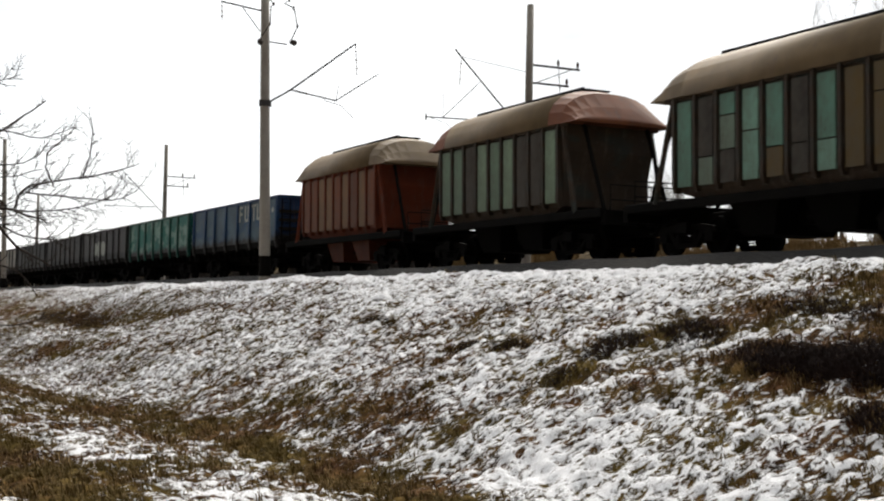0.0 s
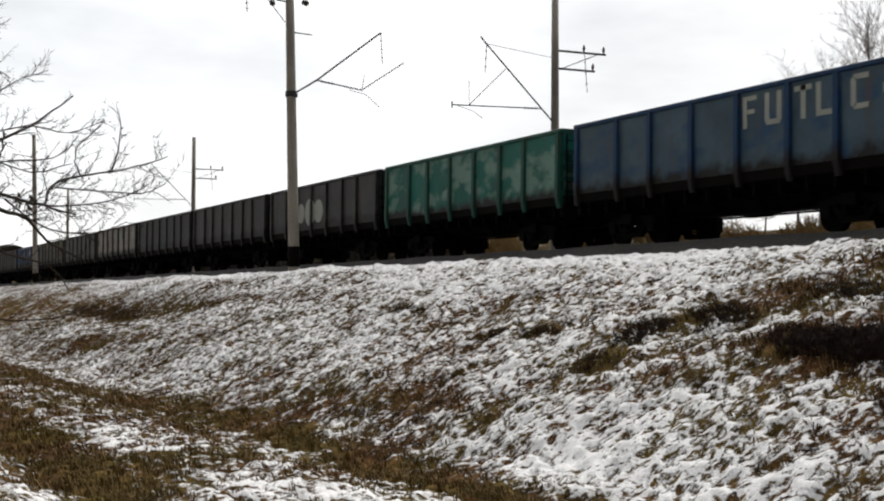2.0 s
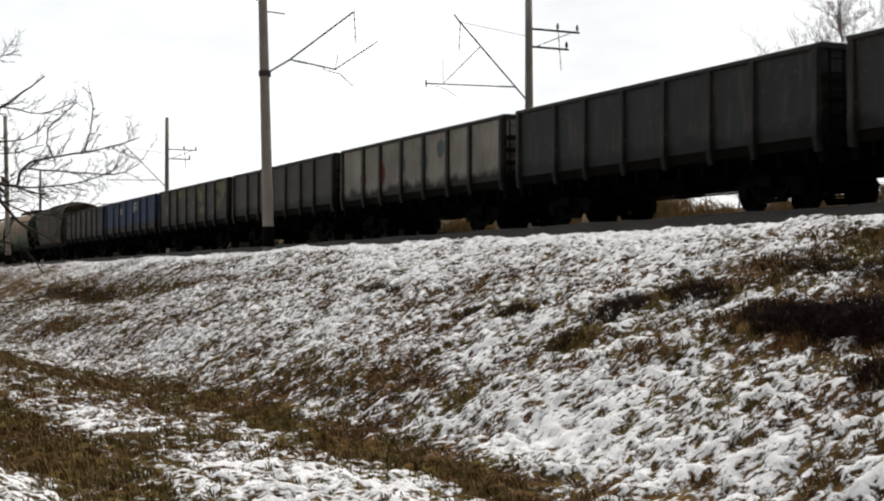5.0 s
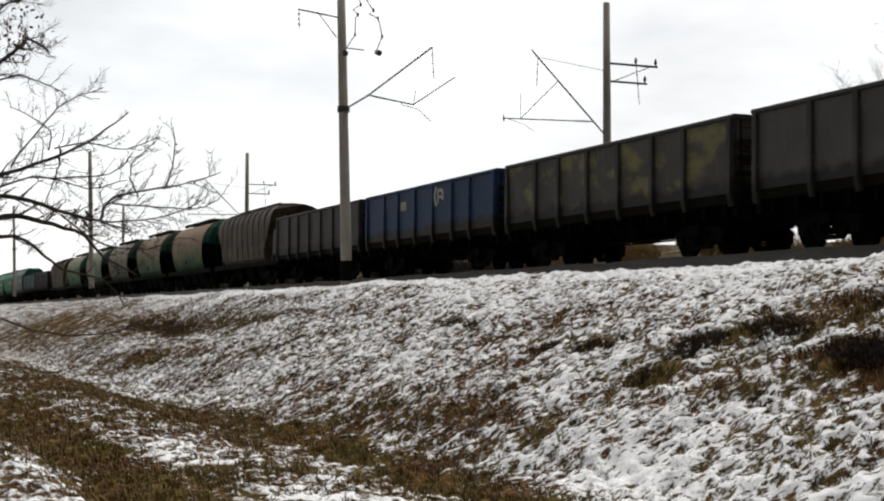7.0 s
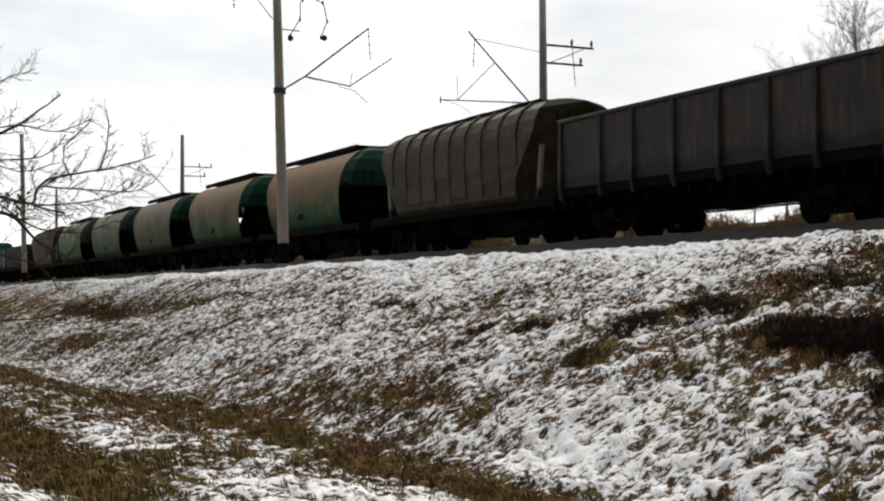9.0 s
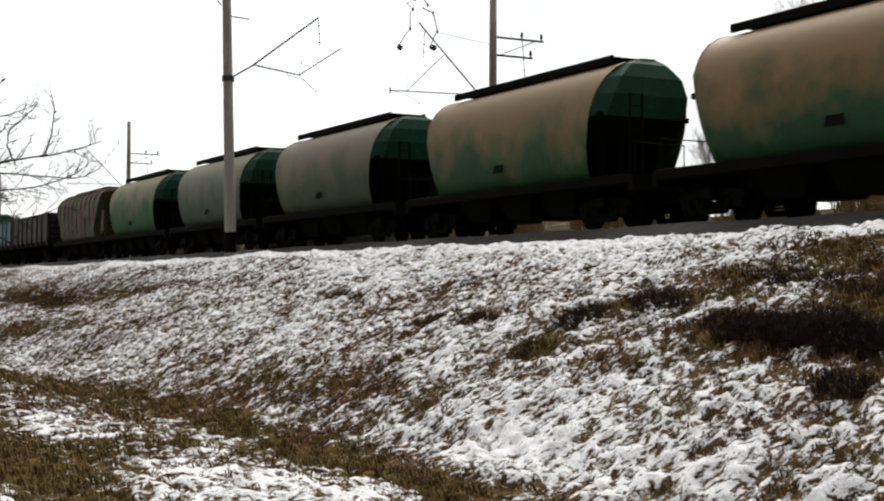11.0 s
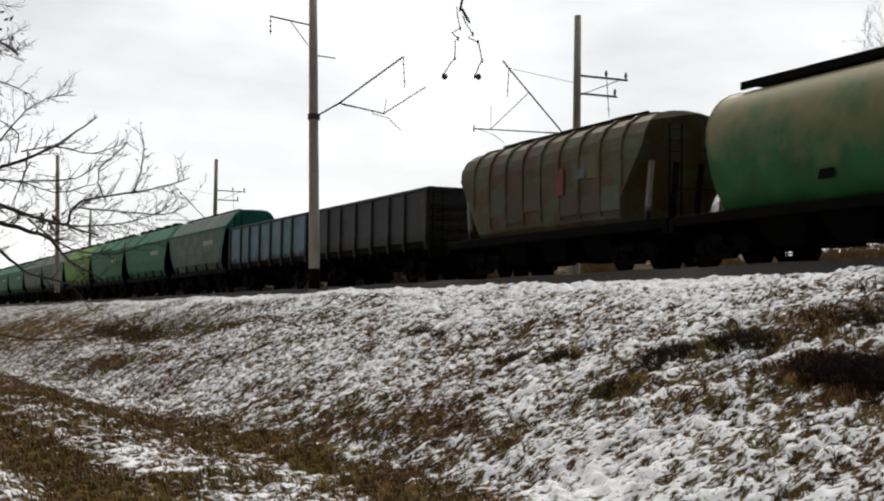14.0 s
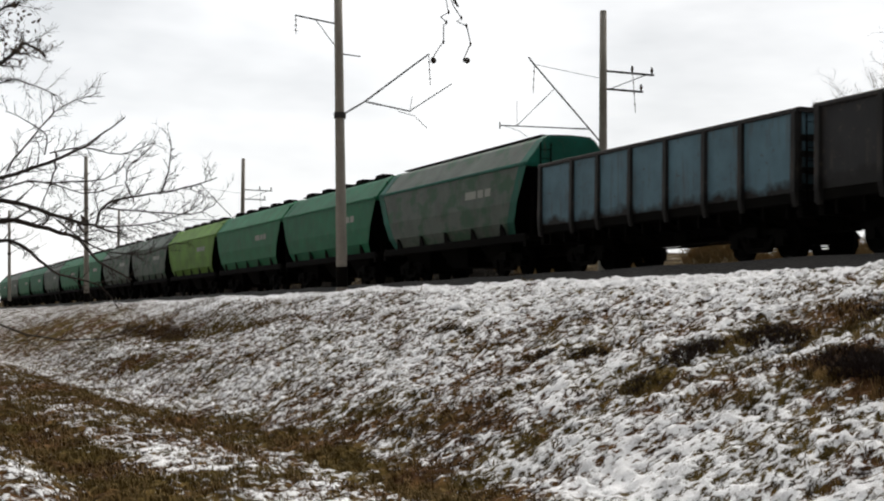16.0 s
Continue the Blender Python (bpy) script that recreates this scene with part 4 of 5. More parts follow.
def grey_graffiti(w):
    for x, z, r in ((-2.7, 2.3, 0.35), (-0.9, 2.5, 0.3), (0.9, 2.45, 0.3), (-4.4, 2.2, 0.3), (2.2, 2.8, 0.28)):
        disc_mark(w, x, z, r, GRAFFITI_TEAL if z > 2.4 else GRAFFITI_RED, 1.1)


def red_square(w):
    part("painted_mark", Geo().box(1.05, 1.52, -0.006, 0.006, 2.35, 3.15), GRAFFITI_RED, w, at=pose(0, -1.545, 0))
    part("painted_mark", Geo().box(2.2, 2.8, -0.006, 0.006, 2.75, 3.05), GRAFFITI_TEAL, w, at=pose(0, -1.545, 0))


BLUE1 = paint("faded_blue_paint", (0.075, 0.115, 0.145), wear=0.3, seed=1, patches=(0.018, 0.07, 0.15), patch_at=0.54, foot_shade=0.05)
GREEN1 = paint("sea_green_paint", (0.014, 0.14, 0.11), wear=0.3, seed=2, patches=(0.19, 0.33, 0.27), patch_at=0.47, foot_shade=0.05)
GREY_A = paint("sooty_grey_paint", (0.0413, 0.0413, 0.0413), wear=0.6, seed=3, foot_shade=0.18)
GREY_B = paint("dark_grey_paint", (0.0315, 0.0322, 0.0322), wear=0.7, seed=4, foot_shade=0.18)
GREY_C = paint("dark_green_grey_paint", (0.021, 0.0252, 0.0245), wear=0.5, seed=5, foot_shade=0.18)
PALE_GREY_PAINT = paint("pale_grey_paint", (0.31, 0.295, 0.26), wear=0.35, seed=6, foot_shade=0.18)
GREY_D = paint("mid_grey_paint", (0.0562, 0.0547, 0.0525), wear=0.4, seed=7, foot_shade=0.18)
YELLOW_GREY = paint("yellowed_grey_paint", (0.0488, 0.045, 0.0375), wear=0.5, seed=8, patches=(0.16, 0.145, 0.045), foot_shade=0.18)
BLUE2 = paint("deep_blue_paint", (0.007, 0.034, 0.085), wear=0.25, seed=9, foot_shade=0.22)
BROWN_GREY = paint("brown_grey_paint", (0.0325, 0.0279, 0.0247), wear=0.5, seed=10, foot_shade=0.18)
DARK_GREY = paint("dull_lead_grey_paint", (0.027, 0.027, 0.0282), wear=0.4, seed=11, foot_shade=0.18)
LIGHT_BLUE = paint("pale_blue_paint", (0.15, 0.235, 0.28), wear=0.35, seed=12, foot_shade=0.05)
RED_OXIDE = paint("red_oxide_paint", (0.12, 0.031, 0.012), wear=0.4, seed=13)
OLD_BROWN = paint("old_brown_paint", (0.045, 0.03, 0.0188), wear=0.4, seed=14, patches=(0.03, 0.035, 0.028))
TAN_ROOF = paint("dusty_tan_roof", (0.20, 0.15, 0.095), worn=(0.17, 0.12, 0.08), wear=0.4, seed=15)
RUST_ROOF = paint("rusty_tan_roof", (0.16, 0.058, 0.028), worn=(0.10, 0.045, 0.028), wear=0.5, seed=16)
END_GREEN = paint("dark_green_end_paint", (0.006, 0.06, 0.038), wear=0.1, seed=17)
GRAIN_A = paint("green_paint_under_orange_dust", (0.022, 0.08, 0.032), wear=0.1, dust=(0.25, 0.145, 0.06), dust_amount=0.30, seed=18)
GRAIN_B = paint("green_paint_under_tan_dust", (0.03, 0.09, 0.036), wear=0.1, dust=(0.24, 0.155, 0.07), dust_amount=0.28, seed=19)
GRAIN_C = paint("grey_brown_dusty_paint", (0.075, 0.10, 0.05), wear=0.3, dust=(0.19, 0.15, 0.09), dust_amount=0.25, seed=20)
GRAIN_D = paint("grey_green_dusty_paint", (0.07, 0.115, 0.07), wear=0.2, dust=(0.19, 0.18, 0.11), dust_amount=0.15, seed=21)
GRAIN_E = paint("fresh_green_dusty_paint", (0.035, 0.13, 0.045), wear=0.1, dust=(0.22, 0.19, 0.09), dust_amount=0.16, seed=22)
RIB_BROWN = paint("brown_mineral_paint", (0.048, 0.034, 0.021), wear=0.5, seed=23, patches=(0.07, 0.066, 0.036))
CAMO = paint("blotched_brown_green_paint", (0.085, 0.058, 0.028), wear=0.4, seed=24, patches=(0.08, 0.10, 0.045))
MOD_GREY = paint("grey_hopper_paint", (0.13, 0.155, 0.135), wear=0.35, seed=25, patches=(0.045, 0.12, 0.065), patch_at=0.50)
MOD_GREEN = paint("bright_green_hopper_paint", (0.012, 0.15, 0.075), wear=0.15, seed=26)
MOD_GREEN2 = paint("mid_green_hopper_paint", (0.03, 0.17, 0.08), wear=0.15, seed=27)
MOD_LIME = paint("lime_green_hopper_paint", (0.14, 0.27, 0.05), wear=0.2, seed=28)
MOD_TRIM = paint("emerald_trim_paint", (0.008, 0.12, 0.085), wear=0.1, seed=29)
GRAFFITI_TEAL = plain("teal_spray_paint", (0.12, 0.17, 0.16), (0.09, 0.12, 0.12), 4, 0.7)
GRAFFITI_RED = plain("red_spray_paint", (0.24, 0.05, 0.035), (0.16, 0.05, 0.04), 4, 0.7)
MINT_PANELS = panel_paint("mint_and_brown_panels", ((0.0, (0.21, 0.38, 0.29)), (0.25, (0.13, 0.27, 0.20)), (0.45, (0.17, 0.23, 0.17)), (0.6, (0.03, 0.024, 0.018)), (0.85, (0.12, 0.075, 0.02))), 1)
CREAM_PANELS = panel_paint("pale_green_panels", ((0.0, (0.24, 0.33, 0.22)), (0.35, (0.17, 0.25, 0.17)), (0.6, (0.28, 0.32, 0.22)), (0.8, (0.04, 0.03, 0.02))), 2)
RED_PANELS = panel_paint("rusty_red_panels", ((0.0, (0.20, 0.054, 0.016)), (0.45, (0.14, 0.037, 0.012)), (0.75, (0.24, 0.12, 0.05))), 3)

BROWN_BAYS = panel_paint("brown_and_olive_bays", ((0.0, (0.06, 0.042, 0.024)), (0.4, (0.085, 0.065, 0.035)), (0.7, (0.10, 0.095, 0.05)), (0.9, (0.04, 0.03, 0.02))), 4)
CAMO_BAYS = panel_paint("brown_green_ochre_bays", ((0.0, (0.10, 0.07, 0.035)), (0.3, (0.075, 0.10, 0.05)), (0.5, (0.16, 0.13, 0.06)), (0.65, (0.07, 0.05, 0.028)), (0.85, (0.12, 0.15, 0.09))), 5)

# darker than the wall panels: posts, rails and end stiffeners
DARK_POST = paint("dark_post_paint", (0.022, 0.021, 0.020), wear=0.4, seed=31, foot_shade=0.12)
BLUE_POST = paint("shaded_blue_post_paint", (0.012, 0.045, 0.105), wear=0.4, seed=32, foot_shade=0.12)
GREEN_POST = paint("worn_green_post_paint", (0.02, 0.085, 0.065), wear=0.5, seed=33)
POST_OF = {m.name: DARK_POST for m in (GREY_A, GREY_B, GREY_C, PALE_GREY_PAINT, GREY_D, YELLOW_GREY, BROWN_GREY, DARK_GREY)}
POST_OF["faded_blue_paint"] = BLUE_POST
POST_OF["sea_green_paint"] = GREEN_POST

CAR = 13.92
cement_hopper("patchwork mint and brown cement hopper with dusty tan roof", OLD_BROWN, MINT_PANELS, TAN_ROOF, 46.25, True)
cement_hopper("pale green panelled cement hopper with rusty hood ends", OLD_BROWN, CREAM_PANELS, RUST_ROOF, 33.3, False)
cement_hopper("rusty red cement hopper with dusty tan roof", RED_OXIDE, RED_PANELS, TAN_ROOF, 20.4, False)
for i, (lab, mat, extra) in enumerate((
        ("faded blue open gondola wagon with pale lettering", BLUE1, blue_letters), ("sea green gondola wagon with pale repainted patches", GREEN1, None),
        ("sooty grey gondola wagon with round pale graffiti", GREY_A, graffiti_circles), ("dark grey weathered gondola wagon", GREY_B, None),
        ("dark green grey gondola wagon", GREY_C, None), ("pale grey gondola wagon with faint graffiti", PALE_GREY_PAINT, grey_graffiti),
        ("mid grey dirty gondola wagon", GREY_D, None), ("yellowed patchy grey gondola wagon", YELLOW_GREY, None),
        ("deep blue gondola wagon with a white emblem", BLUE2, emblem), ("brown grey gondola wagon with rust runs", BROWN_GREY, None))):
    gondola(lab, mat, CAR / 2 - CAR * i, extra=extra)
ribbed_hopper("brown ribbed mineral hopper wagon", RIB_BROWN, RIB_BROWN, -132.2, BROWN_BAYS)
for i, (lab, mat) in enumerate((("round grain hopper, green paint under orange dust", GRAIN_A), ("round grain hopper, green paint under tan dust", GRAIN_B), ("round grain hopper in grey brown dusty paint", GRAIN_C),
                                ("round grain hopper in grey green dusty paint", GRAIN_D), ("round grain hopper in fresh green paint", GRAIN_E))):
    grain_hopper(lab, mat, END_GREEN, -146.8 - 13.6 * i)
ribbed_hopper("blotched brown and green ribbed hopper with red mark", CAMO, CAMO, -214.6, CAMO_BAYS, red_square)
gondola("dull lead grey gondola wagon", DARK_GREY, -229.65)
gondola("pale blue gondola wagon with dark posts", LIGHT_BLUE, -243.35, DARK_POST)
for i in range(13):
    mat = (MOD_GREY, MOD_GREEN, MOD_GREEN2, MOD_LIME, MOD_GREY, MOD_GREY, MOD_GREEN2)[i] if i < 7 else (MOD_GREEN, MOD_GREEN2, MOD_GREY)[i % 3]
    lab = {"grey_hopper_paint": "grey covered hopper wagon with emerald end trim", "bright_green_hopper_paint": "bright green covered hopper wagon with roof hatches",
           "mid_green_hopper_paint": "mid green covered hopper wagon with roof hatches", "lime_green_hopper_paint": "lime green covered hopper wagon with roof hatches"}[mat.name]
    tagged(modern_hopper(lab, mat, MOD_TRIM if i == 0 else mat, -257.55 - 14.1 * i, i > 0), lab, "freight wagon", "wagons of the freight train")


# ---- catenary masts ----
def insulator(g, a, b, r=0.055, n=3):
    """A string of porcelain discs on a rod from a to b."""
    a, b = Vector(a), Vector(b)
    g.tube([a, b], 0.016, 5)
    for i in range(n):
        c = a.lerp(b, (i + 0.8) / (n + 0.6))
        d = (b - a).normalized() * 0.03
        g.tube([c - d, c, c + d], [0.02, r, 0.03], 8)
    return g


def mast_pole(w, top, r0, r1, lean=0.0):
    pts = [(0, -math.tan(radians(lean)) * z, z) for z in (-0.6, 0, 3, 6, 9, top)]
    rad = [r0 + (r1 - r0) * max(0, z) / top for _, _, z in pts]
    part("pole", Geo().tube(pts, rad, 14), CONCRETE, w, smooth=True)
    part("pole_cap", Geo().tube([(0, pts[-1][1], top), (0, pts[-1][1], top + 0.05)], [r1 * 1.02, r1 * 0.8], 14), CONCRETE, w)


def near_mast(x, base_z):
    """Mast on the near shoulder with its cantilever over the track. Origin on the ground, heights from the rail head."""
    w = empty("catenary_mast", pose(x, 16.9, base_z))
    dz = RAIL - base_z
    mast_pole(w, dz + 11.6, 0.215, 0.155, 1.45)

    def P(y, z):
        return (0.0, y - 16.9, z + dz)
    # dark plate low on the mast, built as a plain band
    part("foot_band", Geo().tube([(0, -0.004, 0.22), (0, -0.025, 1.0)], 0.226, 14), SOOT_SHADE, w, "black band near the foot")
    part("clamp_band", Geo().tube([P(16.74, 6.2), P(16.74, 6.42)], 0.235, 14), IRON, w)
    part("cantilever_tube", Geo().tube([P(16.85, 6.35), P(17.75, 6.92), P(20.35, 8.95), P(20.42, 8.98)], 0.035, 7), IRON, w)
    part("registration_arm", insulator(Geo().tube([P(17.75, 6.92), P(19.65, 6.66)], 0.028, 6), P(17.85, 6.9), P(18.5, 6.82), 0.06, 4), IRON, w)
    part("steady_strut", Geo().tube([P(19.6, 6.66), P(21.4, 7.88)], 0.024, 6), IRON, w)
    part("steady_arm", Geo().tube([P(19.1, 6.72), P(19.15, 6.62), P(19.8, 6.5), P(20.35, 6.05)], 0.014, 5), IRON, w)
    part("drop_rod", Geo().tube([P(19.62, 6.68), P(19.72, 7.25)], 0.012, 5), IRON, w)
    part("suspension_insulator", insulator(Geo(), P(20.4, 8.95), P(20.48, 7.75), 0.05, 3), GLAZE, w)
    part("feeder_arm", Geo().tube([P(16.55, 9.84), P(14.9, 10.02)], 0.032, 6).tube([P(15.72, 9.92), P(16.45, 9.05)], 0.02, 5), IRON, w)
    part("feeder_insulator", insulator(Geo(), P(14.93, 10.0), P(14.95, 9.3), 0.06, 3), GLAZE, w)
    part("stub_arm", Geo().tube([P(16.6, 8.70), P(17.55, 8.66)], 0.025, 6), IRON, w)
    return tagged(w, "tall leaning concrete catenary mast with steel cantilever arm", "mast", "catenary masts")


def far_mast(x, base_z):
    w = empty("catenary_mast", pose(x, 29.3, base_z))
    dz = RAIL - base_z
    mast_pole(w, dz + 11.9, 0.21, 0.15, 0.0)

    def P(y, z):
        return (0.0, y - 29.3, z + dz)
    part("cantilever_tube", Geo().tube([P(29.25, 6.15), P(25.95, 9.35), P(25.7, 9.62)], 0.035, 7), IRON, w)
    part("tie_rod", Geo().tube([P(25.98, 9.33), P(29.2, 8.98)], 0.012, 5), IRON, w)
    part("registration_arm", insulator(Geo().tube([P(24.35, 6.64), P(28.6, 6.74)], 0.028, 6), P(28.5, 6.74), P(27.7, 6.72), 0.06, 4), IRON, w)
    part("arm_stop", Geo().tube([P(24.38, 6.5), P(24.38, 6.78)], 0.03, 6), IRON, w)
    part("steady_strut", Geo().tube([P(25.17, 6.68), P(26.95, 8.38)], 0.018, 5), IRON, w)
    part("drop_rod", Geo().tube([P(25.17, 6.68), P(25.16, 7.72)], 0.012, 5), IRON, w)
    part("steady_arm", Geo().tube([P(24.6, 6.62), P(25.3, 6.45), P(25.8, 6.15)], 0.012, 5), IRON, w)
    part("suspension_insulator", insulator(Geo(), P(25.98, 9.3), P(25.92, 8.1), 0.05, 3), GLAZE, w)
    part("upper_crossarm", Geo().slab(-0.04, 0.04, 0.15, 2.55, dz + 9.28, dz + 9.36, 0.01), IRON, w)
    part("lower_crossarm", Geo().slab(-0.04, 0.04, 0.15, 2.0, dz + 8.50, dz + 8.58, 0.01), IRON, w)
    part("crossarm_brace", Geo().tube([P(29.7, 8.58), P(31.5, 9.32)], 0.02, 5), IRON, w)
    for y, z in ((30.75, 9.36), (31.75, 9.36), (31.2, 8.58)):
        part("pin_insulator", Geo().tube([P(y, z), P(y, z + 0.12), P(y, z + 0.2), P(y, z + 0.3)], [0.02, 0.07, 0.06, 0.03], 8), GLAZE, w)
    part("hanging_insulator", insulator(Geo(), P(30.78, 9.3), P(30.92, 7.6), 0.05, 3), GLAZE, w)
    return tagged(w, "concrete catenary mast behind the train with crossarms", "mast", "catenary masts")


for x in (-49.6, -113.6, -176.0):
    near_mast(x, float(ground_z(x, 16.9)))
for x in (-51.4, -112.0, -172.0):
    far_mast(x, float(ground_z(x, 29.3)))


# ---- vegetation ----
def wander(rng, p, d, length, r, bend, steps):
    """A crooked line of points with tapering radii."""
    pts, rad = [Vector(p)], [r]
    d = Vector(d).normalized()
    for i in range(steps):
        d = (d + Vector((rng.uniform(-1, 1), rng.uniform(-1, 1), rng.uniform(-0.7, 1.0))) * bend).normalized()
        pts.append(pts[-1] + d * length / steps)
        rad.append(r * (1 - 0.8 * (i + 1) / steps))
    return pts, rad


def twigs(g, rng, pts, rad, level, k, spread=1.0, side=None, up=0.25, scale=1.0, finest=0.0032):
    """Side shoots along a limb, each with shoots of its own."""
    total = sum((b - a).length for a, b in zip(pts, pts[1:]))
    for i in range(len(pts) - 1):
        a, b = pts[i], pts[i + 1]
        n = max(0, int(round((b - a).length / total * k + rng.random() - 0.5)))
        for _ in range(n):
            t = rng.random()
            p = a.lerp(b, t)
            d = (b - a).normalized()
            out = Vector((rng.uniform(-1, 1), rng.uniform(-1, 1), rng.uniform(-0.8, 1))).normalized()
            out = (out - d * out.dot(d)).normalized()
            nd = (d * 0.55 + out * spread + Vector((0, 0, up)))
            if side is not None:
                nd += side * 0.35
            ln = total * rng.uniform(0.18, 0.42) * scale
            r = max(finest * 1.4 if level else finest, (rad[i] * (1 - t) + rad[i + 1] * t) * rng.uniform(0.3, 0.5))
            q, qr = wander(rng, p, nd, ln, r, 0.22, 5)
            g.tube(q, qr, 4 if level else 5, False)
            if level:
                twigs(g, rng, q, qr, level - 1, max(2, k * 0.55), spread, side, up, 1.0, finest)


def limb_line(points, r0, r1, rng, div=3):
    """Soften a few control points into a crooked limb."""
    pts = [Vector(p) for p in points]
    out = []
    for i in range(len(pts) - 1):
        p0, p1, p2, p3 = pts[max(i - 1, 0)], pts[i], pts[i + 1], pts[min(i + 2, len(pts) - 1)]
        for j in range(div):
            t = j / div
            q = 0.5 * ((2 * p1) + (p2 - p0) * t + (2 * p0 - 5 * p1 + 4 * p2 - p3) * t * t + (3 * p1 - p0 - 3 * p2 + p3) * t ** 3)
            out.append(q + Vector((rng.uniform(-1, 1), rng.uniform(-1, 1), rng.uniform(-1, 1))) * 0.012)
    out.append(pts[-1])
    n = len(out) - 1
    return out, [r0 + (r1 - r0) * i / n for i in range(n + 1)]


# bare tree on the near bank; across = towards the frame's right as seen from the camera
TREE_D = 18.0
tree_at = Vector((-TREE_D * 0.998, TREE_D * 0.041, 0))
tree_at.z = float(ground_z(tree_at.x, tree_at.y))
ACROSS, AWAY = Vector((0.39, 0.92, 0.0)), Vector((-0.92, 0.39, 0.0))


def bare_tree():
    rng = random.Random(5)
    w = empty("bare_tree", Matrix.Translation(tree_at))
    trunk_top = 2.4 + EYE - tree_at.z

    def Q(u, v, dep=0.0):
        """u metres across from the trunk, v metres over the eye."""
        return ACROSS * u + AWAY * dep + Vector((0, 0, v + EYE - tree_at.z))
    g = Geo()
    pts, rad = limb_line([(0, 0, -0.2), (0.03, 0.02, 0.8), (-0.05, 0.05, 2.0), (0.02, 0.0, 3.4), Vector((-0.1, 0.1, 5.2)), Vector((0.1, 0.0, 6.6))], 0.24, 0.06, rng)
    g.tube(pts, rad, 10)
    part("trunk", g, BARK, w, smooth=True)
    limbs = [
        # control points (across, height), start radius, shoots
        ([(0, 0.95), (0.55, 1.12), (0.98, 1.20), (1.42, 1.10), (1.75, 0.98), (2.0, 0.72), (2.4, 0.48)], 0.055, 16, 0.1),
        ([(0, 1.10), (0.5, 1.36), (0.98, 1.42), (1.45, 1.30), (1.95, 1.14), (2.15, 1.10), (2.6, 0.98)], 0.05, 18, -0.1),
        ([(2.05, 1.13), (2.2, 1.36), (2.5, 1.46), (2.95, 1.52), (3.3, 1.60), (3.65, 1.68)], 0.024, 14, -0.1),
        ([(2.52, 1.46), (2.46, 1.66), (2.48, 1.84), (2.75, 2.0), (2.85, 2.15)], 0.014, 8, -0.1),
        ([(2.85, 1.52), (2.95, 1.72), (3.02, 2.0), (3.05, 2.2)], 0.015, 8, -0.15),
        ([(0, 1.25), (0.45, 1.62), (0.98, 1.80), (1.48, 2.02), (1.78, 2.20), (1.95, 2.4), (2.2, 2.6)], 0.04, 13, 0.15),
        ([(1.42, 2.0), (1.42, 2.26), (1.1, 2.46), (0.8, 2.6)], 0.014, 7, 0.15),
        ([(1.56, 2.04), (1.56, 1.82), (1.48, 1.62), (1.36, 1.36)], 0.018, 7, 0.05),
        ([(1.5, 1.65), (1.9, 1.70), (2.22, 1.76), (2.45, 2.0)], 0.014, 8, 0.05),
        ([(0.3, 0.85), (0.98, 0.95), (1.25, 0.72), (1.5, 0.55), (1.9, 0.42), (2.15, 0.1)], 0.035, 12, 0.2),
        ([(1.9, 1.15), (2.4, 1.12), (2.9, 1.2), (3.3, 1.35)], 0.016, 13, 0.0),
        ([(2.2, 1.36), (2.8, 1.30), (3.2, 1.30), (3.5, 1.42)], 0.014, 11, 0.1),
        ([(1.6, 1.2), (2.1, 0.85), (2.6, 0.8), (3.0, 0.95)], 0.016, 12, 0.1),
        ([(1.48, 2.02), (1.9, 2.1), (2.3, 2.05), (2.7, 2.2)], 0.014, 11, 0.1),
        ([(0.98, 1.8), (1.3, 2.35), (1.6, 2.65), (2.0, 2.85)], 0.016, 12, 0.1),
        ([(0.5, 1.36), (1.1, 1.62), (1.5, 1.65), (2.0, 1.5), (2.5, 1.6)], 0.018, 14, -0.1),
        ([(0.2, 0.4), (0.7, -0.05), (1.3, -0.26), (1.9, -0.27), (2.4, -0.1)], 0.02, 8, 0.3),
        ([(0, 2.3), (0.4, 2.9), (0.8, 3.3), (1.0, 3.5), (1.15, 3.4)], 0.05, 24, 0.2),
        ([(0, 2.7), (0.4, 3.3), (0.75, 3.8), (1.0, 3.95)], 0.04, 20, 0.1),
        ([(0, 2.0), (0.5, 2.6), (0.9, 2.95), (1.3, 2.85), (1.6, 2.7)], 0.022, 10, 0.0),
        ([(0, 1.6), (-0.7, 2.2), (-1.4, 2.7), (-2.2, 3.3)], 0.06, 16, 0.4),
        ([(0, 2.2), (-0.5, 3.0), (-0.8, 3.8), (-1.6, 4.6)], 0.05, 16, -0.5),
    ]
    for ctrl, r, k, dep in limbs:
        g = Geo()
        pts, rad = limb_line([Q(u, v, dep * i + rng.uniform(-0.1, 0.1)) for i, (u, v) in enumerate(ctrl)], r * 0.78, max(0.005, r * 0.2), rng)
        g.tube(pts, rad, 7, False)
        length = sum((b - a).length for a, b in zip(pts, pts[1:]))
        twigs(g, rng, pts, rad, 1, k * 1.5, 0.75, ACROSS * 0.5, 0.10, min(0.75, 1.1 / length))
        part("limb", g, BARK, w)
    # a clump of withered leaves that stayed on
    for cu, cv, n, sp in ((0.98, 3.42, 90, 0.16), (0.95, 3.75, 50, 0.12), (1.85, 1.15, 40, 0.09)):
        g = Geo()
        for _ in range(n):
            c = Q(cu + rng.gauss(0, sp), cv + rng.gauss(0, sp * 0.8), 0.2 + rng.gauss(0, sp))
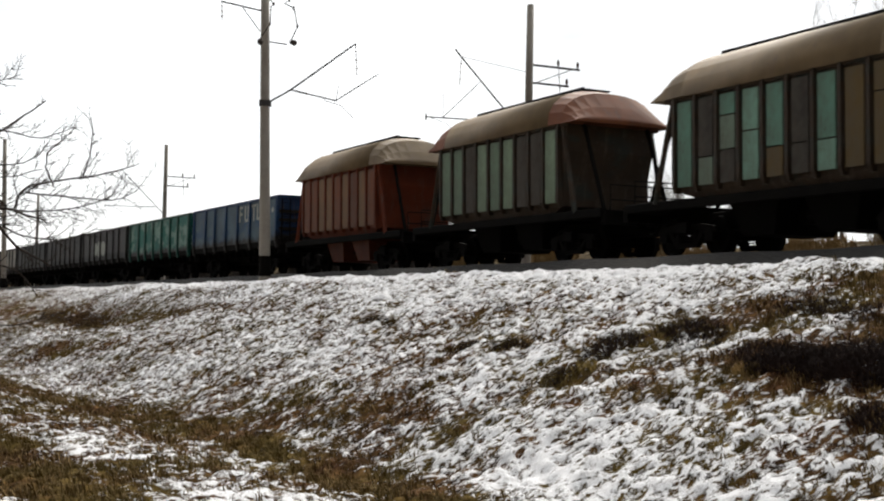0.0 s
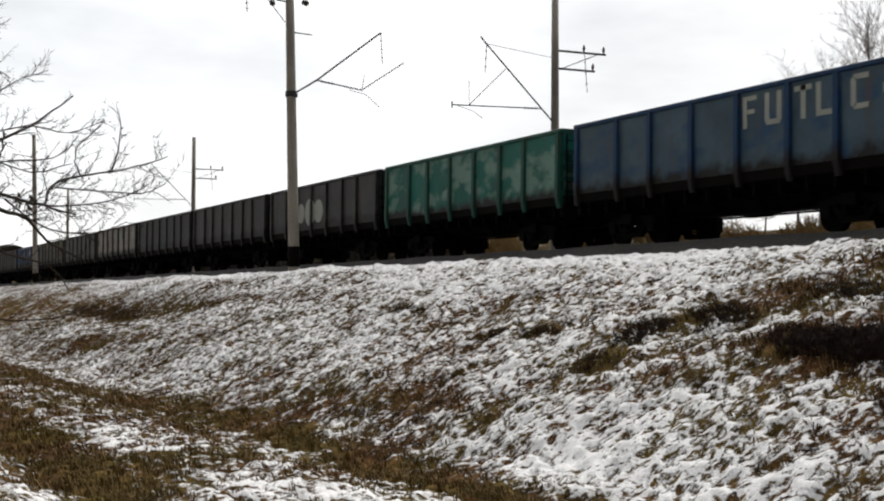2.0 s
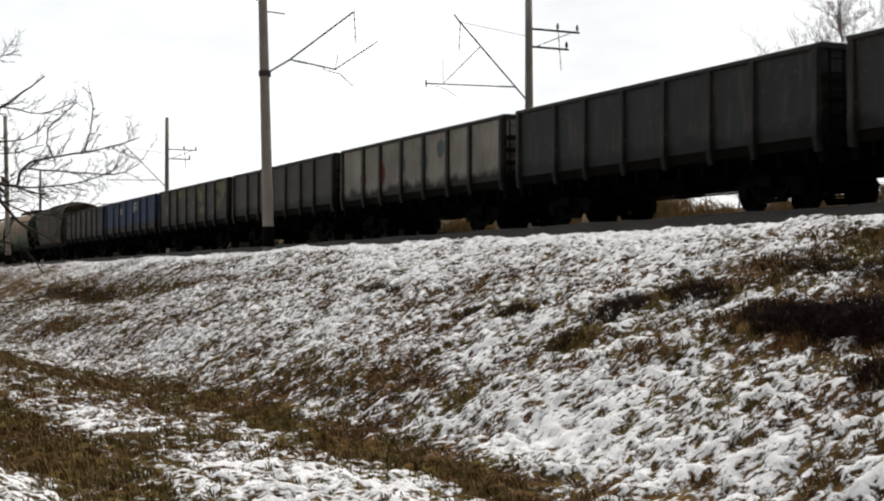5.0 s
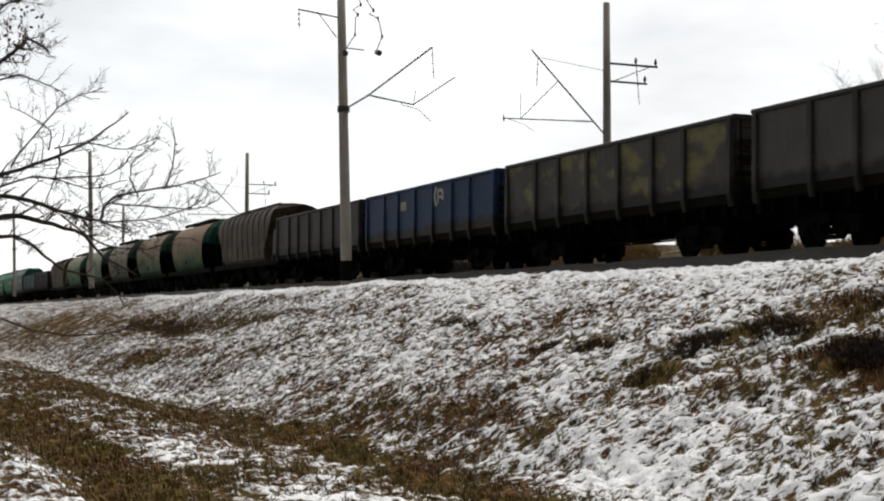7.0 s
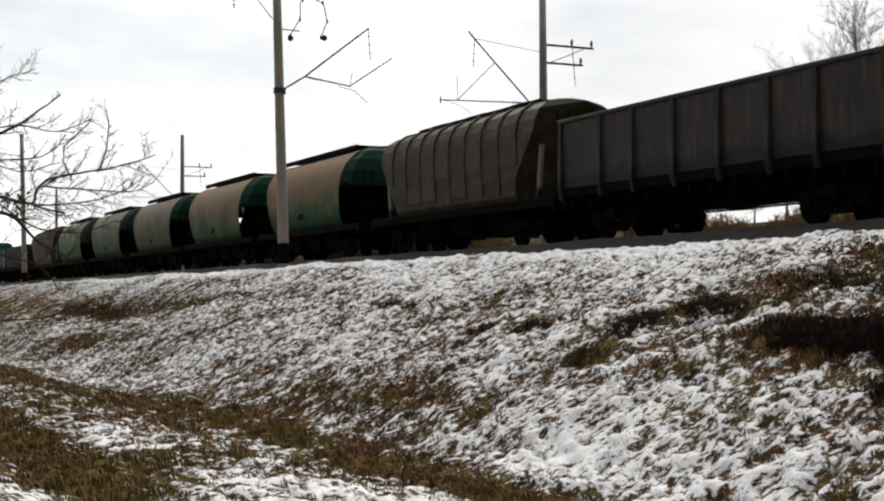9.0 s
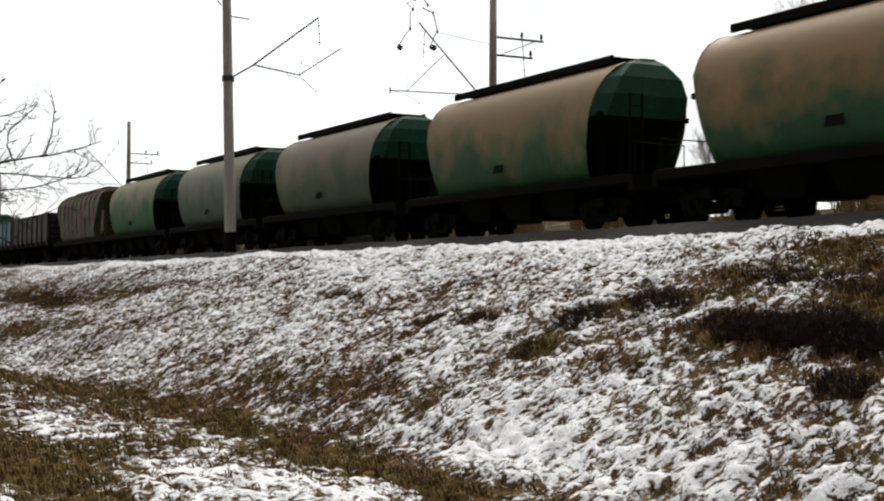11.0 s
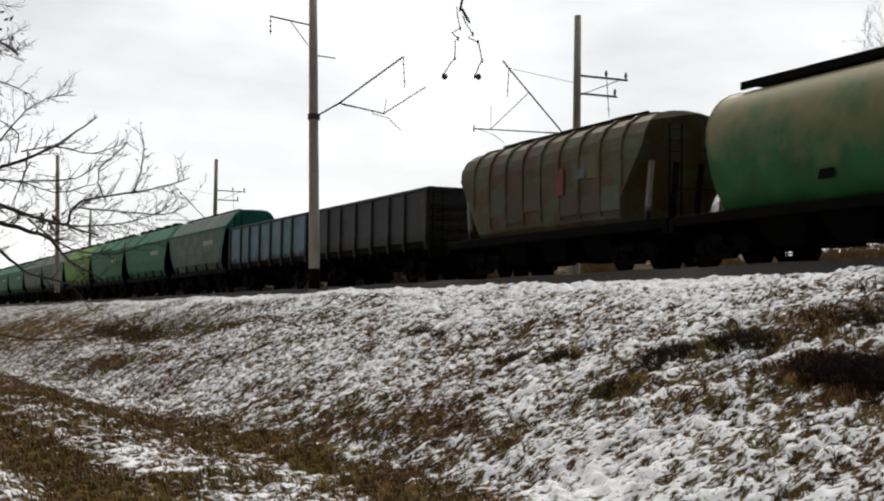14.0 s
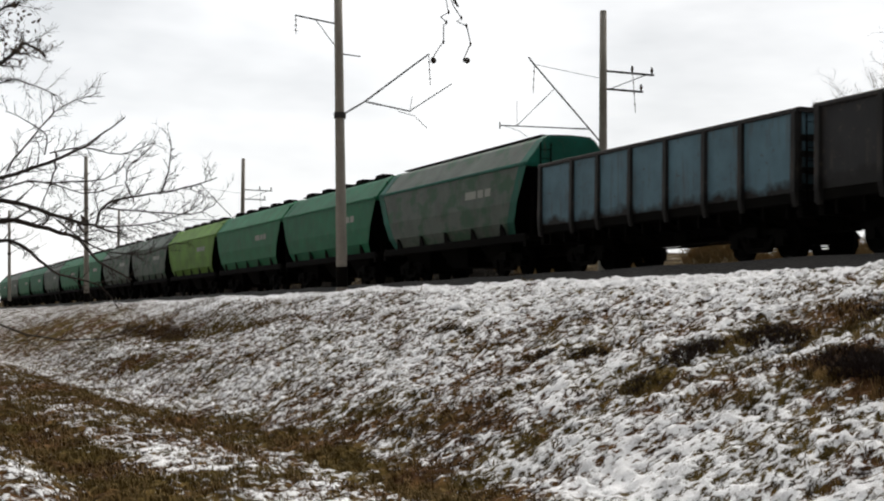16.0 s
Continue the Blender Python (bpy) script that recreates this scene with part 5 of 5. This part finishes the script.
            a, b = Vector((rng.gauss(0, 1), rng.gauss(0, 1), rng.gauss(0, 1))).normalized() * 0.04, Vector((rng.gauss(0, 1), rng.gauss(0, 1), rng.gauss(0, 1))).normalized() * 0.022
            i = len(g.v)
            g.v += [c - a, c + b, c + a, c - b]
            g.f.append((i, i + 1, i + 2, i + 3))
        tagged(part("leaf_clump", g, DEAD_LEAF, w, "withered brown leaves"), kind="stuff")
    return tagged(w, "bare spreading tree with a few withered leaves on the bank", "tree")


bare_tree()


def far_tree(x, y, height, seed):
    rng = random.Random(seed)
    z = float(ground_z(x, y))
    w = empty("winter_tree", pose(x, y, z))
    pts, rad = wander(rng, (0, 0, -0.2), (0, 0, 1), height * 0.9, height * 0.011, 0.07, 8)
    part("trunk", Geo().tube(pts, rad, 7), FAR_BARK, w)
    g = Geo()
    for i in range(2, 8):
        for _ in range(7):
            d = Vector((rng.uniform(-1, 1), rng.uniform(-1, 1), rng.uniform(0.4, 1.2)))
            q, qr = wander(rng, pts[i].lerp(pts[i + 1], rng.random()), d, height * rng.uniform(0.16, 0.32), rad[i] * 0.42, 0.22, 5)
            g.tube(q, qr, 4, False)
            twigs(g, rng, q, qr, 1, 12, 0.8, None, 0.35, 1.3, 0.006)
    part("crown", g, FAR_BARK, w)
    return tagged(w, "slender leafless tree behind the railway", "tree", "trees behind the railway")


for i, (x, y, h) in enumerate(((-46.5, 42.5, 12.6), (-44.0, 43.5, 11.5), (-48.4, 44.0, 10.2), (-50.8, 42.0, 9.6), (-41.0, 42.0, 12.0), (-38.6, 44, 11.0), (-54.5, 43.0, 6.8), (-57.5, 42.0, 5.8), (-35.0, 41.0, 10.5), (-60.0, 42.5, 6.2), (-62.5, 41.5, 5.2))):
    far_tree(x, y, h - 2.3, 40 + i)


def thicket(name, x, y, rx, ry, h, count, mat, label, seed, stem=0.008, kink=0.25):
    """Many crooked stems from one patch of ground."""
    rng = random.Random(seed)
    z0 = float(ground_z(x, y))
    w = empty(name, pose(x, y, z0))
    for k in range(2):
        g = Geo()
        for _ in range(count // 2):
            a, r = rng.uniform(0, 6.283), math.sqrt(rng.random())
            px, py = rx * r * math.cos(a), ry * r * math.sin(a)
            pz = float(ground_z(x + px, y + py)) - z0 - 0.03
            hh = h * rng.uniform(0.45, 1.0) * (1.05 - 0.6 * r)
            q, qr = wander(rng, (px, py, pz), (rng.uniform(-0.7, 0.7), rng.uniform(-0.9, 0.3), 1.0), hh, stem, kink, 4)
            g.tube(q, qr, 3, False)
            for _ in range(3):
                j = rng.randrange(1, 4)
                q2, r2 = wander(rng, q[j], (rng.uniform(-1, 1), rng.uniform(-1, 1), rng.uniform(-0.2, 0.8)), hh * 0.45, stem * 0.6, kink, 3)
                g.tube(q2, r2, 3, False)
        tagged(part("stem_mass", g, mat, w), kind="stuff")
    return tagged(w, label, "bush", "bushes on the bank")


BUSHES = ((-12.9, 11.1, 0.85, 0.34, 0.42, 760), (-11.8, 11.1, 1.0, 0.40, 0.46, 950), (-10.6, 11.15, 0.9, 0.42, 0.48, 760), (-13.9, 11.3, 0.6, 0.3, 0.26, 220), (-12.3, 11.5, 0.7, 0.3, 0.30, 260),
          (-14.7, 12.9, 0.8, 0.35, 0.26, 300), (-13.4, 12.8, 0.7, 0.3, 0.24, 220), (-12.0, 12.5, 0.8, 0.3, 0.28, 260), (-15.6, 11.6, 0.55, 0.25, 0.24, 180), (-10.6, 12.0, 0.7, 0.3, 0.3, 240))
for i, (x, y, rx, ry, h, n) in enumerate(BUSHES):
    thicket("bramble_bush", x, y, rx, ry, h, n, BRAMBLE, "dense dark red-brown bramble on the snowy bank" if n > 500 else "ragged low dark bramble in thin snow", 101 + i, 0.007, 0.35)
thicket("bramble_bush", -10.5, 10.1, 0.4, 0.25, 0.34, 150, BRAMBLE, "small dark bramble low on the bank", 10)
for i, (x, y, rx, ry, h, n) in enumerate(((-17.2, 11.3, 0.6, 0.5, 0.3, 420), (-16.2, 12.0, 0.8, 0.3, 0.28, 330), (-20.0, 11.15, 0.5, 0.25, 0.22, 180), (-21.7, 11.15, 0.45, 0.22, 0.2, 150), (-27.5, 12.0, 0.9, 0.2, 0.25, 130),
                                          (-17.0, 10.2, 0.5, 0.5, 0.22, 260), (-14.3, 10.15, 0.35, 0.2, 0.22, 80), (-57.5, 12.0, 4.5, 0.6, 0.55, 380), (-63, 11.6, 3.5, 0.6, 0.5, 260))):
    thicket("dry_weed_clump", x, y, rx, ry, h, n, BRAMBLE if i not in (6,) else DRY_STEM, "withered red-brown weeds in thin snow", 20 + i, 0.006, 0.3)
# dry growth beyond the far track, seen between the wheels
for i, (x, w_) in enumerate(((-58, 2.2), (-51, 3.0), (-45.5, 2.6), (-40, 3.0), (-34.5, 2.4), (-66, 3.0), (-74, 3.0), (-29.5, 2.0))):
    thicket("reed_clump", x, 34.5 + 0.8 * math.sin(i * 2.1), w_, 0.8, 1.3 + 0.4 * math.sin(i * 1.3), 420, DRY_STEM, "dry yellow reeds beyond the far track", 60 + i, 0.03, 0.12)


# dark scrub added behind the far track: fills gaps under wagons with black
for i in range(9):
    thicket("added_scrub_screen", -72 - 13.5 * i, 32.6 + 0.5 * math.sin(i * 1.9), 7.0, 0.9, 2.4, 420, BARK, "added dark scrub that fills gaps beyond the far track", 80 + i, 0.05, 0.18)


# grass on the bank: bent blades in tufts, nobody could count them
def grass():
    rng = np.random.RandomState(7)
    n = 42000
    x = -5 - 60 * rng.rand(n) ** 1.5
    y = 1.5 + 14.2 * rng.rand(n)
    cov = base_cover(x, y) - blob_field(x, y, BARE) + blob_field(x, y, SNOWY)
    keep = rng.rand(n) < np.clip(0.25 - 0.95 * cov, 0.0, 1.0)
    x, y, cov = x[keep], y[keep], cov[keep]
    z = ground_z(x, y)
    V, F = [], []
    k = 0
    for i in range(len(x)):
        h0 = 0.045 + 0.06 * rng.rand() * (1.0 + (0.6 if cov[i] < -0.2 else 0.0))
        for b in range(7):
            a = rng.uniform(0, 6.283)
            lean = rng.uniform(0.3, 1.3)
            dx, dy = math.cos(a) * lean, math.sin(a) * lean - 0.35
            bx, by = x[i] + rng.uniform(-0.06, 0.06), y[i] + rng.uniform(-0.06, 0.06)
            h = h0 * rng.uniform(0.6, 1.2)
            wv = 0.005 + 0.003 * rng.rand()
            cx, cy = -math.sin(a) * wv, math.cos(a) * wv
            V += [(bx - cx, by - cy, z[i] - 0.01), (bx + cx, by + cy, z[i] - 0.01), (bx + dx * h * 0.45 + cx * 0.8, by + dy * h * 0.45 + cy * 0.8, z[i] + h * 0.75),
                  (bx + dx * h * 0.45 - cx * 0.8, by + dy * h * 0.45 - cy * 0.8, z[i] + h * 0.75), (bx + dx * h * 1.2, by + dy * h * 1.2, z[i] + h * 0.85)]
            F += [(k, k + 1, k + 2, k + 3), (k + 3, k + 2, k + 4)]
            k += 5
    me = bpy.data.meshes.new("dry_grass")
    me.from_pydata(V, [], F)
    m, nn, l, b = nodes_of("dry_grass_blades")
    geo = nn.new("ShaderNodeNewGeometry")
    col = ramp(nn, l, geo.outputs["Random Per Island"], ((0.0, (0.025, 0.014, 0.008)), (0.35, (0.075, 0.042, 0.018)), (0.6, (0.13, 0.082, 0.033)), (0.85, (0.25, 0.165, 0.07)), (1.0, (0.38, 0.28, 0.14))))
    big = noise_node(nn, l, geo.outputs["Position"], 0.5, 3)
    col = mix(nn, l, ramp(nn, l, big, ((0.42, 0.0), (0.6, 0.7))), col, (0.13, 0.098, 0.034))
    l.new(col, b.inputs["Base Color"])
    b.inputs["Roughness"].default_value = 0.85
    b.inputs["Specular IOR Level"].default_value = 0.02
    me.materials.append(m)
    return tagged(new("dry_grass", me), "short dry brown and olive grass poking through thin snow", "grass", kind="stuff")


grass()


# ---- hanging catkin twig close to the lens, swaying ----
def hanging_twig():
    w = empty("hanging_twig")
    rng = random.Random(3)
    stem = Geo()
    stem.tube([(0.0, 0, 0.5), (0.012, 0, 0.3), (0.004, 0, 0.2), (-0.006, 0, 0.145)], [0.004, 0.0035, 0.003, 0.003], 6)
    stem.tube([(-0.002, 0, 0.15), (0.010, 0, 0.128), (0.016, 0, 0.118)], [0.003, 0.0035, 0.002], 6)
    part("stem", stem, BARK, w)
    for pts in (((-0.004, 0, 0.15), (-0.012, 0.003, 0.10), (-0.024, 0, 0.05), (-0.037, 0, 0.0)), ((0.008, 0, 0.13), (0.024, 0.002, 0.09), (0.034, 0, 0.045), (0.036, 0, 0.0))):
        g = Geo()
        q, qr = limb_line(pts, 0.0014, 0.001, random.Random(1))
        q = [p + Vector((rng.uniform(-1, 1), 0, 0)) * 0.001 - Vector((0, 0, 0)) for p in q]
        g.tube(q, 0.0013, 5)
        for p in q[2:-1:2]:
            g.tube([p + Vector((0, 0, 0.005)), p, p - Vector((0, 0, 0.005))], [0.001, 0.0027, 0.001], 6)
        e = q[-1]
        part("strand", g, BARK, w)
        part("cone", Geo().tube([e + Vector((0, 0, 0.006)), e + Vector((0, 0, 0.002)), e - Vector((0, 0, 0.004)), e - Vector((0, 0, 0.007))], [0.002, 0.0065, 0.006, 0.002], 8), BARK, w)
    return tagged(w, "thin hanging alder twig with two small dark cones", "twig")


TWIG = hanging_twig()
# place of the two cones' middle, seconds and metres from the eye
SWAY = [
    (0, -2.835, 0.981, 0.584), (0.2, -2.817, 1.017, 0.59), (0.6, -2.852, 0.947, 0.62), (1, -2.836, 0.97, 0.66), (2.4, -2.845, 0.949, 0.646), (3.2, -2.84, 0.95, 0.66), (5.3, -2.83, 0.96, 0.67), (6.4, -2.825, 0.97, 0.64),
    (7, -2.812, 0.992, 0.57), (7.4, -2.832, 0.96, 0.53), (7.8, -2.85, 0.939, 0.565), (8.2, -2.857, 0.94, 0.576), (9.2, -2.81, 1.04, 0.56), (10.3, -2.757, 1.145, 0.532), (10.5, -2.74, 1.193, 0.537), (11, -2.674, 1.333, 0.523),
    (11.4, -2.686, 1.318, 0.542), (11.8, -2.722, 1.256, 0.557), (12.2, -2.74, 1.208, 0.592), (12.5, -2.719, 1.231, 0.549), (13, -2.719, 1.235, 0.564), (13.5, -2.713, 1.239, 0.549), (14, -2.701, 1.25, 0.541),
    (14.5, -2.699, 1.262, 0.582), (15, -2.708, 1.246, 0.595), (15.5, -2.716, 1.226, 0.594), (16, -2.733, 1.176, 0.569),
]


# ---- everything that moves ----
def train_x(t):
    return -69.99 + 18.0622 * t - 0.0187 * t * t - 0.063 * max(0.0, t - 9.0) ** 2


def motions():
    for w, s in WAGONS:
        walk(w, [(t, pose(s + train_x(t), TRACK_Y, RAIL)) for t in range(17)])
    # wheels roll with the train: all leading, and all trailing, wheelsets turn alike
    sets = [ob for ob in scene.objects if ob.name.split(".")[0] == "wheelset"]
    for side in (-1, 1):
        alike = [ob for ob in sets if ob.location.x * side > 0]
        rows = [(k / FPS, pose(side * 0.925, 0, 0.475, 0, math.degrees((train_x(k / FPS) - train_x(0)) / 0.475) % 360, 0)) for k in range(16 * FPS + 1)]
        walk(alike[0], rows)
        keys = alike[0].animation_data
        for ob in alike[1:]:
            ob.rotation_mode = "QUATERNION"
            mine = ob.animation_data_create()
            mine.action = keys.action
            mine.action_slot = keys.action_slot
    walk(TWIG, [(t, pose(x, y, EYE + z, 0, 0, 64)) for t, x, y, z in SWAY])


motions()
